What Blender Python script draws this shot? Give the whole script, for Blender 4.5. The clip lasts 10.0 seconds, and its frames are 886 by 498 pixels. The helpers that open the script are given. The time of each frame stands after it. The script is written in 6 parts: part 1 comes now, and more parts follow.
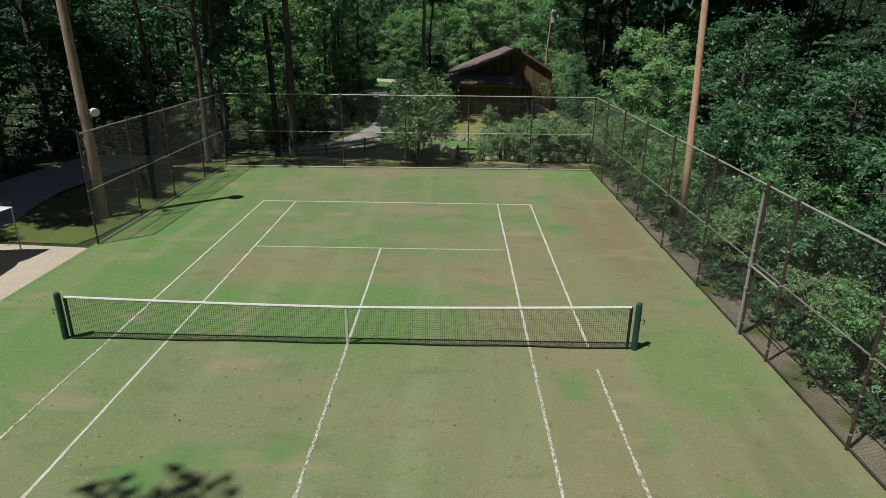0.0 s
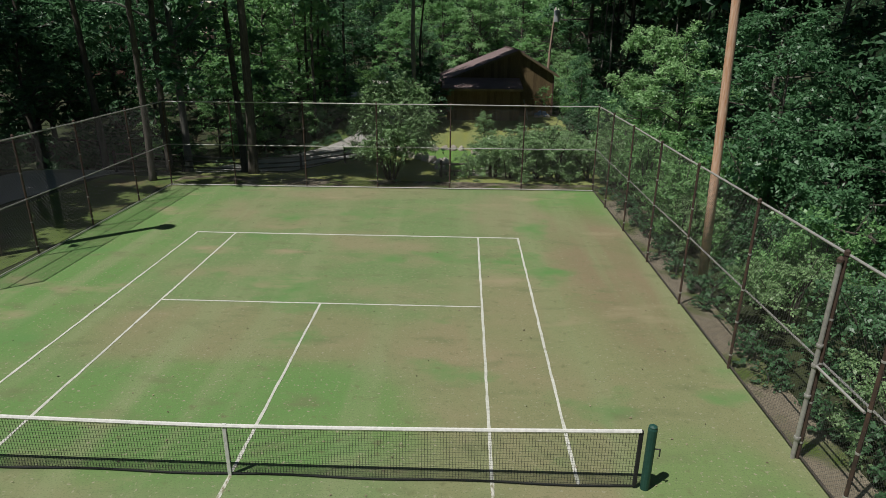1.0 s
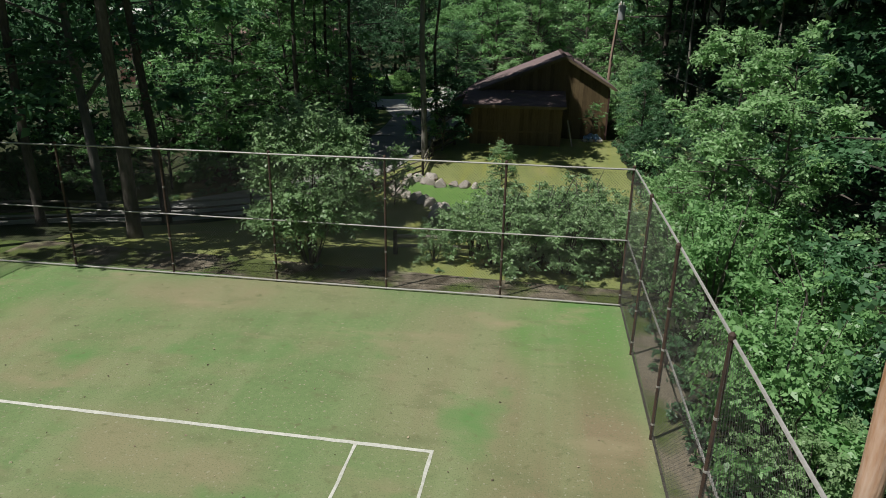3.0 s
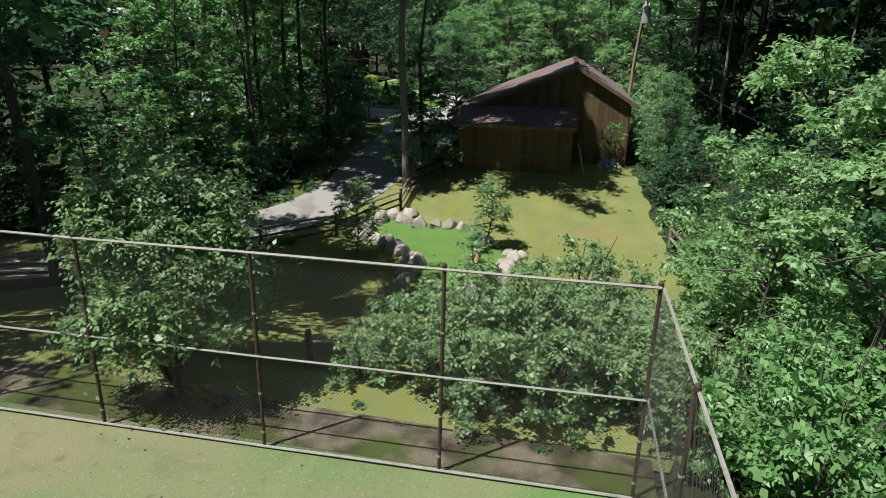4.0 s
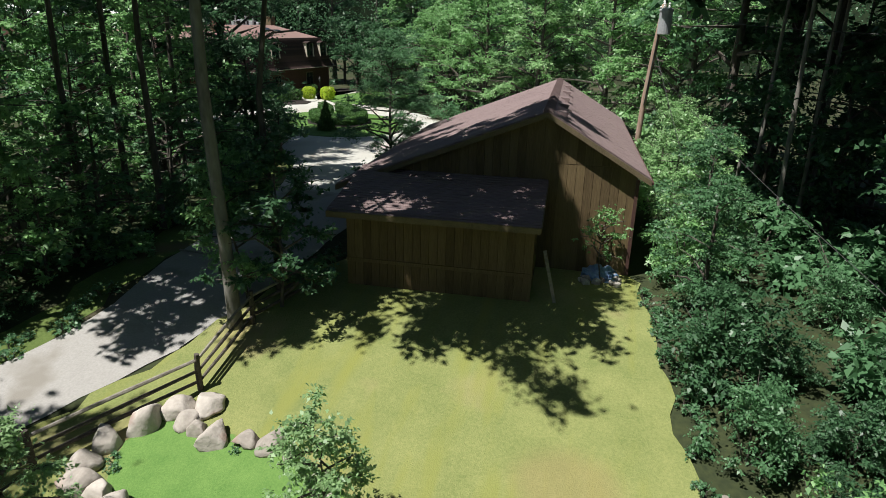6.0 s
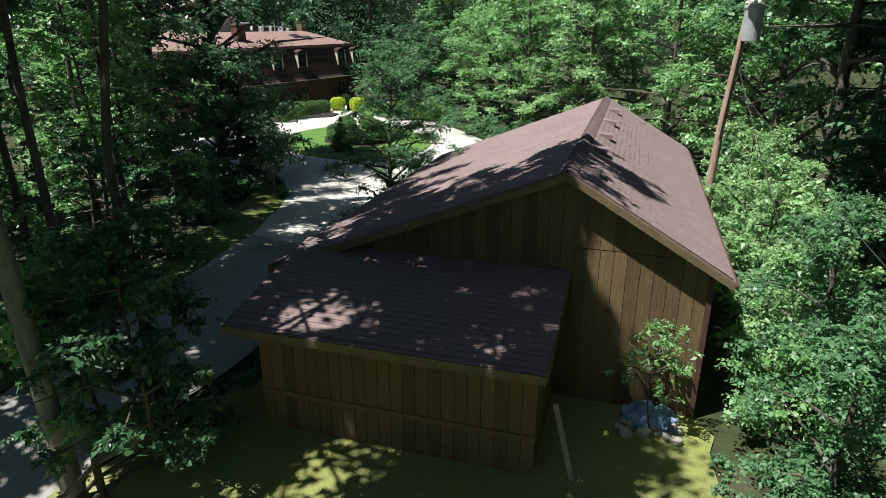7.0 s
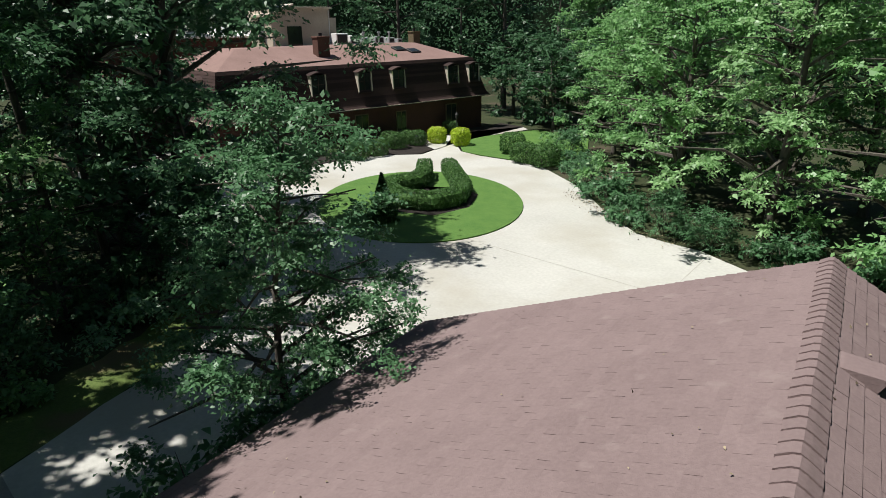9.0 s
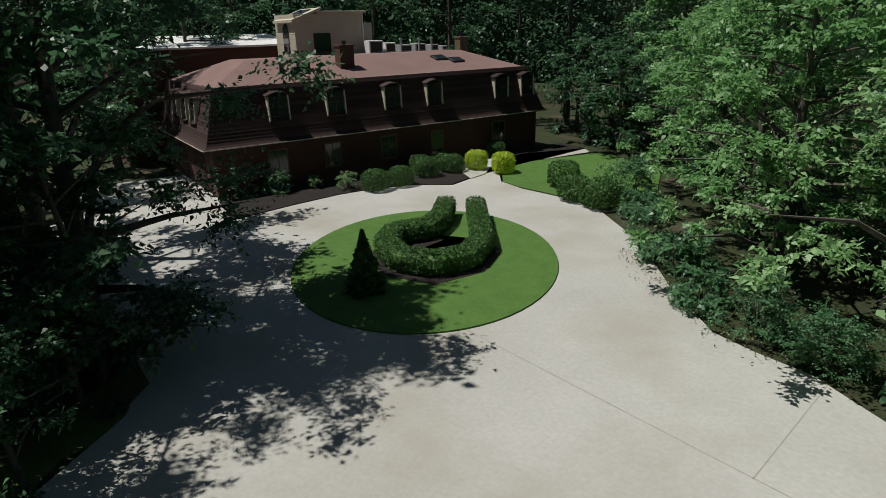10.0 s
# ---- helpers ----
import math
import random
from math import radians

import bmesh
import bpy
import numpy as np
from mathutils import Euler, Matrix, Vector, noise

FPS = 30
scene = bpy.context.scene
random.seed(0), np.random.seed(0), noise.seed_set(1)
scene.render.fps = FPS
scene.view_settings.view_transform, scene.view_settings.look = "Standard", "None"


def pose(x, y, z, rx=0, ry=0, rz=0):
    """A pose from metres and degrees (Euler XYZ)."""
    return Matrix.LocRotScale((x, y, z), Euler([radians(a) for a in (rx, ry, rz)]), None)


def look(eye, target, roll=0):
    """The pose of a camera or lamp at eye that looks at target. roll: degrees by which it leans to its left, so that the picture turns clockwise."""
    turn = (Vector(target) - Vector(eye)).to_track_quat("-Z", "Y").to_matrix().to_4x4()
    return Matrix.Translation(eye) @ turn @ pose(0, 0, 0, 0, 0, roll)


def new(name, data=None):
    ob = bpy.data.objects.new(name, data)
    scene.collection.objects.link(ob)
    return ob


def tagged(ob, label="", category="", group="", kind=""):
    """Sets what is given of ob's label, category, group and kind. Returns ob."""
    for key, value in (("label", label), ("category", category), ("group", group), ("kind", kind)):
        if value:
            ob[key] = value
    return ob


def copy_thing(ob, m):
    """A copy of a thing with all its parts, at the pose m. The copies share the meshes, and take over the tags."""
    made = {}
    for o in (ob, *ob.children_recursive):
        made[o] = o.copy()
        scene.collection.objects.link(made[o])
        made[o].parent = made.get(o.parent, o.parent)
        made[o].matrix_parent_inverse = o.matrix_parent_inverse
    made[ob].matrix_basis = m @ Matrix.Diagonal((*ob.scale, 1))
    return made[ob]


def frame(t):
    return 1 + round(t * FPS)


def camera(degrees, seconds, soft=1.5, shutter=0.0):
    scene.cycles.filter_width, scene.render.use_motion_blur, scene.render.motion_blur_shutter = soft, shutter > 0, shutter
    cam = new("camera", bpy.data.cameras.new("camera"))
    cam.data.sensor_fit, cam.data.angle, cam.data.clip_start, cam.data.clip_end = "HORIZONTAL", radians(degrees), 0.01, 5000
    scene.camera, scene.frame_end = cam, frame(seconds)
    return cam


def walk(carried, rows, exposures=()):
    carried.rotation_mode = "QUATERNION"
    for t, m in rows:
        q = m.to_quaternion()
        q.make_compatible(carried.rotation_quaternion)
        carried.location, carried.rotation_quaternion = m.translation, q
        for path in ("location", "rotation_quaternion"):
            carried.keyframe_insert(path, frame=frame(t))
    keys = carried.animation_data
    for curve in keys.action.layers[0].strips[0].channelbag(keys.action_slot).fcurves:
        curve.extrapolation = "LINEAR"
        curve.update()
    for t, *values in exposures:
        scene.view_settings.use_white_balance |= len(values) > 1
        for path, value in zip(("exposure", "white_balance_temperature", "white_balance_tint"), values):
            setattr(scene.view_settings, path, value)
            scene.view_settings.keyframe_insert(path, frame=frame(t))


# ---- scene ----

cam = camera(71.4, 10.0, soft=0.45)
PATH = [
    (0, (2.371, -12.375, 6.81), (2.336, -10.495, 6.129), 0.6),
    (0.5, (2.893, -10.185, 6.742), (2.85, -8.304, 6.063), 0.6),
    (1, (3.558, -7.806, 6.674), (3.499, -5.926, 5.995), 0.6),
    (1.5, (4.515, -5.272, 6.645), (4.398, -3.395, 5.965), 0.5),
    (2, (5.449, -2.521, 6.642), (5.256, -0.651, 5.961), 0.4),
    (3.5, (7.482, 6.616, 6.992), (7.146, 8.462, 6.299), 0.8),
    (4, (7.732, 10.209, 7.008), (7.367, 12.051, 6.319), 0.9),
    (4.5, (7.94, 13.975, 7.128), (7.555, 15.812, 6.437), 1.0),
    (5, (8.171, 17.84, 7.287), (7.785, 19.676, 6.594), 1.1),
    (5.5, (8.493, 21.818, 7.416), (8.103, 23.652, 6.721), 1.2),
    (6, (8.929, 25.815, 7.518), (8.541, 27.65, 6.823), 1.3),
    (6.2, (9.071, 27.419, 7.54), (8.683, 29.254, 6.844), 1.3),
    (7.5, (9.31, 37.268, 7.892), (8.578, 38.995, 7.198), -0.6),
    (8, (9.046, 41.491, 7.903), (8.209, 43.171, 7.213), -0.2),
    (8.5, (8.555, 45.953, 7.951), (7.598, 47.569, 7.266), -0.7),
    (9, (7.833, 50.588, 7.958), (6.773, 52.141, 7.277), -0.9),
    (9.5, (6.784, 54.958, 8.032), (5.62, 56.437, 7.355), -1.3),
    (10, (5.436, 59.087, 8.096), (4.176, 60.488, 7.426), -1.6),
]
walk(cam, [(t, look(eye, target, roll)) for t, eye, target, roll in PATH], [(0, -0.16), (2, -0.18), (3.5, 0.14), (4.5, 0.48), (5.5, 0.58), (6.2, 0.6), (7.5, 1.05), (8, 1.02), (8.5, 0.8), (9, 0.44), (9.5, 0.03), (10, -0.35)])

# ---- sky and sun ----
SUN = Vector((-0.335, -0.264, 0.906)).normalized()
world = bpy.data.worlds.new("sky")
scene.world = world
world.use_nodes = True
wn = world.node_tree.nodes
sky = wn.new("ShaderNodeTexSky")
sky.sky_type = 'NISHITA'
sky.sun_disc = False
sky.sun_elevation = math.asin(SUN.z)
sky.sun_rotation = math.atan2(SUN.x, SUN.y)
sky.air_density, sky.dust_density = 1.0, 0.6
wn["Background"].inputs[1].default_value = 0.036
world.node_tree.links.new(sky.outputs[0], wn["Background"].inputs[0])
sun_data = bpy.data.lights.new("sun", 'SUN')
sun_data.energy, sun_data.angle, sun_data.color = 5.0, radians(0.55), (1.0, 0.97, 0.925)
sun = new("sun", sun_data)
sun.matrix_world = look(SUN * 60, (0, 0, 0))


# ---- materials ----
def mat(name, dark, light, big=0.4, fine=12.0, rough=0.85, bump=0.3, bump_scale=None, metal=0.0, patch=0.5, stretch=(1, 1, 1), spec=0.3, rand=0.0, leaf=0.0):
    """Two colours mixed by coarse and fine noise, with fine relief. rand: how far pieces differ; leaf: share of light let through."""
    m = bpy.data.materials.new(name)
    m.use_nodes = True
    nt, n = m.node_tree, m.node_tree.nodes
    link = nt.links.new
    bs = n["Principled BSDF"]
    geo = n.new("ShaderNodeNewGeometry")
    mp = n.new("ShaderNodeMapping")
    mp.inputs["Scale"].default_value = stretch
    link(geo.outputs["Position"], mp.inputs[0])
    a = n.new("ShaderNodeTexNoise")
    a.inputs["Scale"].default_value, a.inputs["Detail"].default_value, a.inputs["Roughness"].default_value = big, 5, 0.62
    b = n.new("ShaderNodeTexNoise")
    b.inputs["Scale"].default_value, b.inputs["Detail"].default_value = fine, 4
    link(mp.outputs[0], a.inputs[0])
    link(mp.outputs[0], b.inputs[0])
    mix = n.new("ShaderNodeMix")
    mix.inputs["Factor"].default_value = 1 - patch
    link(a.outputs["Fac"], mix.inputs["A"])
    link(b.outputs["Fac"], mix.inputs["B"])
    fac = mix.outputs["Result"]
    if rand:
        info = n.new("ShaderNodeObjectInfo")
        isl = n.new("ShaderNodeNewGeometry")
        add = n.new("ShaderNodeMath")
        add.operation = 'ADD'
        link(info.outputs["Random"], add.inputs[0])
        link(isl.outputs["Random Per Island"], add.inputs[1])
        fr = n.new("ShaderNodeMath")
        fr.operation = 'FRACT'
        link(add.outputs[0], fr.inputs[0])
        mx = n.new("ShaderNodeMix")
        mx.inputs["Factor"].default_value = rand
        link(fac, mx.inputs["A"])
        link(fr.outputs[0], mx.inputs["B"])
        fac = mx.outputs["Result"]
    ramp = n.new("ShaderNodeValToRGB")
    e = ramp.color_ramp.elements
    lo, hi = (0.1, 0.9) if rand > 0.4 else (0.33, 0.67)
    e[0].position, e[1].position = lo, hi
    e[0].color, e[1].color = (*dark, 1), (*light, 1)
    link(fac, ramp.inputs[0])
    link(ramp.outputs[0], bs.inputs["Base Color"])
    bs.inputs["Roughness"].default_value, bs.inputs["Metallic"].default_value = rough, metal
    bs.inputs["Specular IOR Level"].default_value = spec
    if bump:
        c = n.new("ShaderNodeTexNoise")
        c.inputs["Scale"].default_value, c.inputs["Detail"].default_value = bump_scale or fine * 2, 6
        link(mp.outputs[0], c.inputs[0])
        bp = n.new("ShaderNodeBump")
        bp.inputs["Strength"].default_value, bp.inputs["Distance"].default_value = bump, 0.03
        link(c.outputs["Fac"], bp.inputs["Height"])
        link(bp.outputs[0], bs.inputs["Normal"])
    if leaf:
        tr = n.new("ShaderNodeBsdfTranslucent")
        link(ramp.outputs[0], tr.inputs[0])
        ms = n.new("ShaderNodeMixShader")
        ms.inputs[0].default_value = leaf
        link(bs.outputs[0], ms.inputs[1])
        link(tr.outputs[0], ms.inputs[2])
        link(ms.outputs[0], n["Material Output"].inputs[0])
    return m


def shade_mix(m, colour, scale, lo, hi, offset=(0, 0, 0), detail=4.0, stretch=(1, 1, 1)):
    """Lays a second colour over a material, in patches of noise."""
    nt, n = m.node_tree, m.node_tree.nodes
    link = nt.links.new
    bs = n["Principled BSDF"]
    src = bs.inputs["Base Color"].links[0].from_socket
    geo = n.new("ShaderNodeNewGeometry")
    mp = n.new("ShaderNodeMapping")
    mp.inputs["Location"].default_value, mp.inputs["Scale"].default_value = offset, stretch
    link(geo.outputs["Position"], mp.inputs[0])
    t = n.new("ShaderNodeTexNoise")
    t.inputs["Scale"].default_value, t.inputs["Detail"].default_value = scale, detail
    link(mp.outputs[0], t.inputs[0])
    r = n.new("ShaderNodeMapRange")
    r.inputs["From Min"].default_value, r.inputs["From Max"].default_value = lo, hi
    link(t.outputs["Fac"], r.inputs[0])
    mx = n.new("ShaderNodeMix")
    mx.data_type = 'RGBA'
    link(r.outputs[0], mx.inputs["Factor"])
    link(src, mx.inputs["A"])
    mx.inputs["B"].default_value = (*colour, 1)
    link(mx.outputs["Result"], bs.inputs["Base Color"])
    return m


def spot(m, colour, centre, size, soft=0.5, amount=1.0, wobble=0.3):
    """One worn or mossy patch with a soft, ragged rim, centre and half sizes in metres."""
    nt, n = m.node_tree, m.node_tree.nodes
    link = nt.links.new
    bs = n["Principled BSDF"]
    src = bs.inputs["Base Color"].links[0].from_socket
    geo = n.new("ShaderNodeNewGeometry")
    mp = n.new("ShaderNodeMapping")
    mp.vector_type = 'TEXTURE'
    mp.inputs["Location"].default_value, mp.inputs["Scale"].default_value = (centre[0], centre[1], 0), (size[0], size[1], 1000)
    link(geo.outputs["Position"], mp.inputs[0])
    ln = n.new("ShaderNodeVectorMath")
    ln.operation = 'LENGTH'
    link(mp.outputs[0], ln.inputs[0])
    t = n.new("ShaderNodeTexNoise")
    t.inputs["Scale"].default_value, t.inputs["Detail"].default_value = 0.7, 5
    link(geo.outputs["Position"], t.inputs[0])
    ad = n.new("ShaderNodeMath")
    ad.operation = 'MULTIPLY_ADD'
    link(t.outputs["Fac"], ad.inputs[0])
    ad.inputs[1].default_value = wobble * 2
    link(ln.outputs["Value"], ad.inputs[2])
    r = n.new("ShaderNodeMapRange")
    r.interpolation_type = 'SMOOTHSTEP'
    r.inputs["From Min"].default_value, r.inputs["From Max"].default_value = 1 + wobble + soft / 2, 1 + wobble - soft / 2
    r.inputs["To Max"].default_value = amount
    link(ad.outputs[0], r.inputs[0])
    mx = n.new("ShaderNodeMix")
    mx.data_type = 'RGBA'
    link(r.outputs[0], mx.inputs["Factor"])
    link(src, mx.inputs["A"])
    mx.inputs["B"].default_value = (*colour, 1)
    link(mx.outputs["Result"], bs.inputs["Base Color"])
    return m


COURT = mat("court", (0.115, 0.18, 0.068), (0.16, 0.225, 0.092), 0.35, 9, 0.9, 0.15)
TAN = (0.215, 0.205, 0.112)
shade_mix(COURT, TAN, 0.22, 0.46, 0.64, (3, 8, 0), 5, (1, 1.6, 1))
MOSS = (0.1, 0.215, 0.055)
spot(COURT, (0.225, 0.19, 0.108), (6.5, 1.5), (3.8, 9), 0.9, 0.55)
spot(COURT, (0.215, 0.19, 0.105), (-1.5, 4.6), (4.5, 1.5), 0.7, 0.65)
spot(COURT, (0.21, 0.195, 0.105), (2, -6), (7, 5), 0.9, 0.4)
spot(COURT, (0.23, 0.2, 0.12), (5.4, 14.8), (1.7, 3.0), 0.8, 0.65)
spot(COURT, (0.22, 0.2, 0.115), (-0.5, 17.4), (4.5, 0.9), 0.8, 0.5)
spot(COURT, MOSS, (-8.3, 6), (3.0, 13), 0.8, 0.75)
spot(COURT, MOSS, (-1.2, 1.7), (4.2, 1.9), 0.4, 0.7)
spot(COURT, MOSS, (8.3, 16.6), (1.8, 2.2), 0.7, 0.8)
spot(COURT, MOSS, (7.6, -0.6), (1.4, 2.0), 0.6, 0.6)
spot(COURT, (0.19, 0.13, 0.085), (8.0, 10), (1.4, 5.5), 0.9, 0.55)
shade_mix(COURT, (0.2, 0.235, 0.115), 0.9, 0.5, 0.75, (0, 0, 0), 3, (1, 0.06, 1))
shade_mix(COURT, (0.13, 0.15, 0.07), 1.6, 0.56, 0.8, (7, 2, 0), 6, (0.5, 1, 1))
shade_mix(COURT, (0.27, 0.26, 0.17), 14, 0.62, 0.72, (1, 1, 0), 2)
shade_mix(COURT, (0.1, 0.13, 0.06), 34, 0.52, 0.78, (5, 3, 0), 3)
shade_mix(COURT, (0.095, 0.2, 0.06), 0.33, 0.58, 0.7, (11, 4, 0), 6, (1, 1.3, 1))
shade_mix(COURT, (0.26, 0.225, 0.135), 0.5, 0.6, 0.74, (2, 17, 0), 6, (0.6, 1.4, 1))
shade_mix(COURT, (0.12, 0.13, 0.06), 4.5, 0.6, 0.8, (9, 5, 0), 6)
spot(COURT, (0.12, 0.135, 0.065), (7.7, -4.8), (0.35, 2.2), 0.8, 0.4, 0.5)
spot(COURT, (0.12, 0.135, 0.065), (8.4, -3.6), (0.3, 2.6), 0.8, 0.35, 0.5)
LINE = mat("court_line", (0.36, 0.37, 0.31), (0.6, 0.6, 0.54), 1.5, 14, 0.8, 0.2)
LINE_WORN = shade_mix(mat("court_line_worn", (0.4, 0.4, 0.34), (0.62, 0.62, 0.56), 1.5, 14, 0.8, 0.2), (0.2, 0.19, 0.11), 22, 0.4, 0.62, stretch=(1, 0.5, 1))
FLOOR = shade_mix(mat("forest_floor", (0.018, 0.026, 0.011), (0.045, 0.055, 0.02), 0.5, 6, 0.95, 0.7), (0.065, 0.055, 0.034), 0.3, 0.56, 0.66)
GRASS = shade_mix(mat("mown_lawn", (0.13, 0.165, 0.05), (0.235, 0.25, 0.09), 0.8, 16, 0.9, 0.7, 30), (0.27, 0.235, 0.11), 0.28, 0.58, 0.74, (4, 1, 0))
shade_mix(GRASS, (0.2, 0.215, 0.055), 1.4, 0.5, 0.7, (0, 0, 0), 3, (1, 0.08, 1))
spot(GRASS, (0.24, 0.19, 0.085), (9.4, 36.6), (1.1, 0.9), 0.8, 0.5)
spot(GRASS, (0.3, 0.2, 0.15), (9.6, 32.2), (0.7, 0.4), 0.6, 0.6)
GRASS_SHADE = shade_mix(mat("rough_grass", (0.06, 0.095, 0.022), (0.11, 0.15, 0.04), 0.6, 12, 0.95, 0.6, 30), (0.13, 0.105, 0.055), 0.35, 0.52, 0.64)
POND = shade_mix(mat("lush_grass", (0.075, 0.165, 0.035), (0.14, 0.245, 0.06), 1.2, 20, 0.9, 0.5, 40), (0.2, 0.18, 0.07), 0.8, 0.64, 0.72)
ISLAND = mat("island_grass", (0.05, 0.125, 0.024), (0.1, 0.19, 0.04), 1.6, 18, 0.9, 0.5, 40)
CONCRETE = shade_mix(mat("concrete", (0.38, 0.376, 0.343), (0.475, 0.471, 0.432), 0.3, 8, 0.9, 0.2), (0.345, 0.325, 0.27), 0.22, 0.48, 0.75, (2, 3, 0), 8)
ASPHALT = shade_mix(mat("old_asphalt", (0.255, 0.245, 0.23), (0.335, 0.325, 0.305), 0.5, 16, 0.92, 0.3), (0.22, 0.205, 0.18), 0.5, 0.55, 0.68)
SAND = shade_mix(mat("sandy_paving", (0.36, 0.31, 0.24), (0.5, 0.44, 0.35), 0.6, 12, 0.95, 0.3), (0.27, 0.23, 0.17), 0.6, 0.55, 0.7)
POLE_GREY = mat("weathered_pole", (0.22, 0.13, 0.08), (0.42, 0.34, 0.28), 0.6, 10, 0.9, 0.4, 18, stretch=(2, 2, 0.25))
# darker copy of the drive asphalt, tree shade painted into its colour
ASPHALT_SHADED = shade_mix(mat("shaded_asphalt", (0.225, 0.22, 0.21), (0.3, 0.295, 0.28), 0.5, 16, 0.92, 0.3), (0.18, 0.17, 0.15), 0.5, 0.55, 0.68)
GRAVEL = shade_mix(mat("gravel_strip", (0.17, 0.14, 0.1), (0.31, 0.27, 0.2), 0.8, 25, 0.95, 0.8, 40), (0.09, 0.13, 0.03), 0.7, 0.5, 0.62)
MULCH = mat("dark_mulch", (0.012, 0.01, 0.009), (0.035, 0.028, 0.024), 2, 30, 0.95, 0.9, 50)
SHINGLE = shade_mix(mat("shingle", (0.165, 0.121, 0.118), (0.218, 0.163, 0.158), 0.7, 22, 0.9, 0.35, 60, rand=0.1), (0.235, 0.185, 0.175), 2.3, 0.62, 0.8)
SIDING = mat("stained_siding", (0.088, 0.06, 0.03), (0.165, 0.118, 0.06), 1.2, 8, 0.8, 0.35, 14, stretch=(3, 3, 0.4), rand=0.25)
FASCIA = mat("weathered_fascia", (0.1, 0.078, 0.044), (0.18, 0.142, 0.085), 1.5, 30, 0.85, 0.2)
TRIM_RED = mat("red_trim", (0.06, 0.032, 0.027), (0.1, 0.05, 0.042), 1, 10, 0.7, 0.2)
BARK = mat("bark", (0.05, 0.043, 0.036), (0.14, 0.125, 0.105), 1.5, 14, 0.95, 0.9, 20, stretch=(1, 1, 0.25))
BARK_PALE = mat("pale_bark", (0.12, 0.115, 0.1), (0.25, 0.24, 0.215), 1.5, 10, 0.95, 0.7, 18, stretch=(1, 1, 0.3))
POLE = mat("pole_wood", (0.52, 0.25, 0.12), (0.8, 0.62, 0.5), 0.35, 10, 0.85, 0.4, 18, stretch=(2, 2, 0.25))
RAIL = mat("split_rail_wood", (0.05, 0.042, 0.035), (0.14, 0.12, 0.1), 1.5, 12, 0.95, 0.7, stretch=(1, 1, 2))
# pale weathered wood; on the split-rail fence it paints sun on the top rails
RAIL_PALE = mat("weathered_sunlit_rail", (0.15, 0.135, 0.11), (0.3, 0.275, 0.235), 1.5, 12, 0.95, 0.5)
ROCK = shade_mix(mat("boulder", (0.28, 0.25, 0.22), (0.5, 0.46, 0.41), 1.2, 9, 0.95, 0.8, 8, rand=0.3), (0.3, 0.2, 0.16), 0.8, 0.6, 0.7)
STEEL = mat("galvanised_steel", (0.3, 0.29, 0.27), (0.46, 0.45, 0.42), 2, 20, 0.55, 0.1, metal=0.3)
RUST = mat("rusted_post", (0.045, 0.035, 0.03), (0.12, 0.075, 0.055), 3, 16, 0.75, 0.3, metal=0.2)
WIRE = mat("chain_link_wire", (0.06, 0.06, 0.057), (0.14, 0.137, 0.13), 2, 20, 0.6, 0, metal=0.2)
NET = mat("net_cord", (0.012, 0.014, 0.013), (0.03, 0.032, 0.03), 4, 30, 0.9, 0)
TAPE = mat("white_tape", (0.5, 0.5, 0.47), (0.74, 0.74, 0.7), 2, 20, 0.8, 0.1)
POST_GREEN = mat("green_paint", (0.012, 0.05, 0.04), (0.025, 0.085, 0.065), 2, 20, 0.5, 0.1)
BRICK = mat("red_brick", (0.062, 0.031, 0.024), (0.115, 0.057, 0.042), 0.6, 14, 0.9, 0.4, rand=0.2)
ROOF_TOP = mat("roof_gravel", (0.18, 0.115, 0.1), (0.26, 0.17, 0.15), 0.5, 14, 0.95, 0.2)
MANSARD = mat("mansard_shakes", (0.03, 0.017, 0.015), (0.062, 0.036, 0.031), 0.8, 10, 0.85, 0.5, stretch=(1, 1, 4), rand=0.4)
CREAM = mat("cream_siding", (0.46, 0.41, 0.32), (0.58, 0.53, 0.43), 0.8, 12, 0.8, 0.15)
WHITE = mat("white_paint", (0.66, 0.66, 0.63), (0.8, 0.8, 0.77), 1, 12, 0.6, 0.05)
METAL_GREY = mat("grey_metal", (0.36, 0.38, 0.39), (0.5, 0.52, 0.53), 2, 12, 0.45, 0.05, metal=0.3)
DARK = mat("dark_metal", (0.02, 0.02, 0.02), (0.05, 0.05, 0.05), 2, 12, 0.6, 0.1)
SEAL = mat("joint_filler", (0.33, 0.32, 0.28), (0.4, 0.39, 0.35), 2, 12, 0.9, 0.1)
TARP = mat("blue_tarp", (0.08, 0.16, 0.32), (0.25, 0.36, 0.5), 3, 14, 0.5, 0.6, 12)
CABLE = mat("cable", (0.03, 0.03, 0.03), (0.06, 0.06, 0.06), 1, 5, 0.7, 0)
GLASS = mat("window_glass", (0.012, 0.014, 0.015), (0.02, 0.024, 0.026), 1, 3, 0.08, 0, spec=0.5)
LEAF_DEEP = mat("leaf_deep", (0.034, 0.095, 0.042), (0.1, 0.215, 0.1), 0.5, 3, 0.42, 0, spec=0.5, rand=0.55, leaf=0.44)
LEAF = mat("leaf_green", (0.05, 0.135, 0.056), (0.155, 0.32, 0.15), 0.5, 3, 0.42, 0, spec=0.5, rand=0.55, leaf=0.44)
LEAF_LIGHT = mat("leaf_light", (0.1, 0.245, 0.08), (0.3, 0.53, 0.21), 0.5, 3, 0.42, 0, spec=0.5, rand=0.55, leaf=0.44)
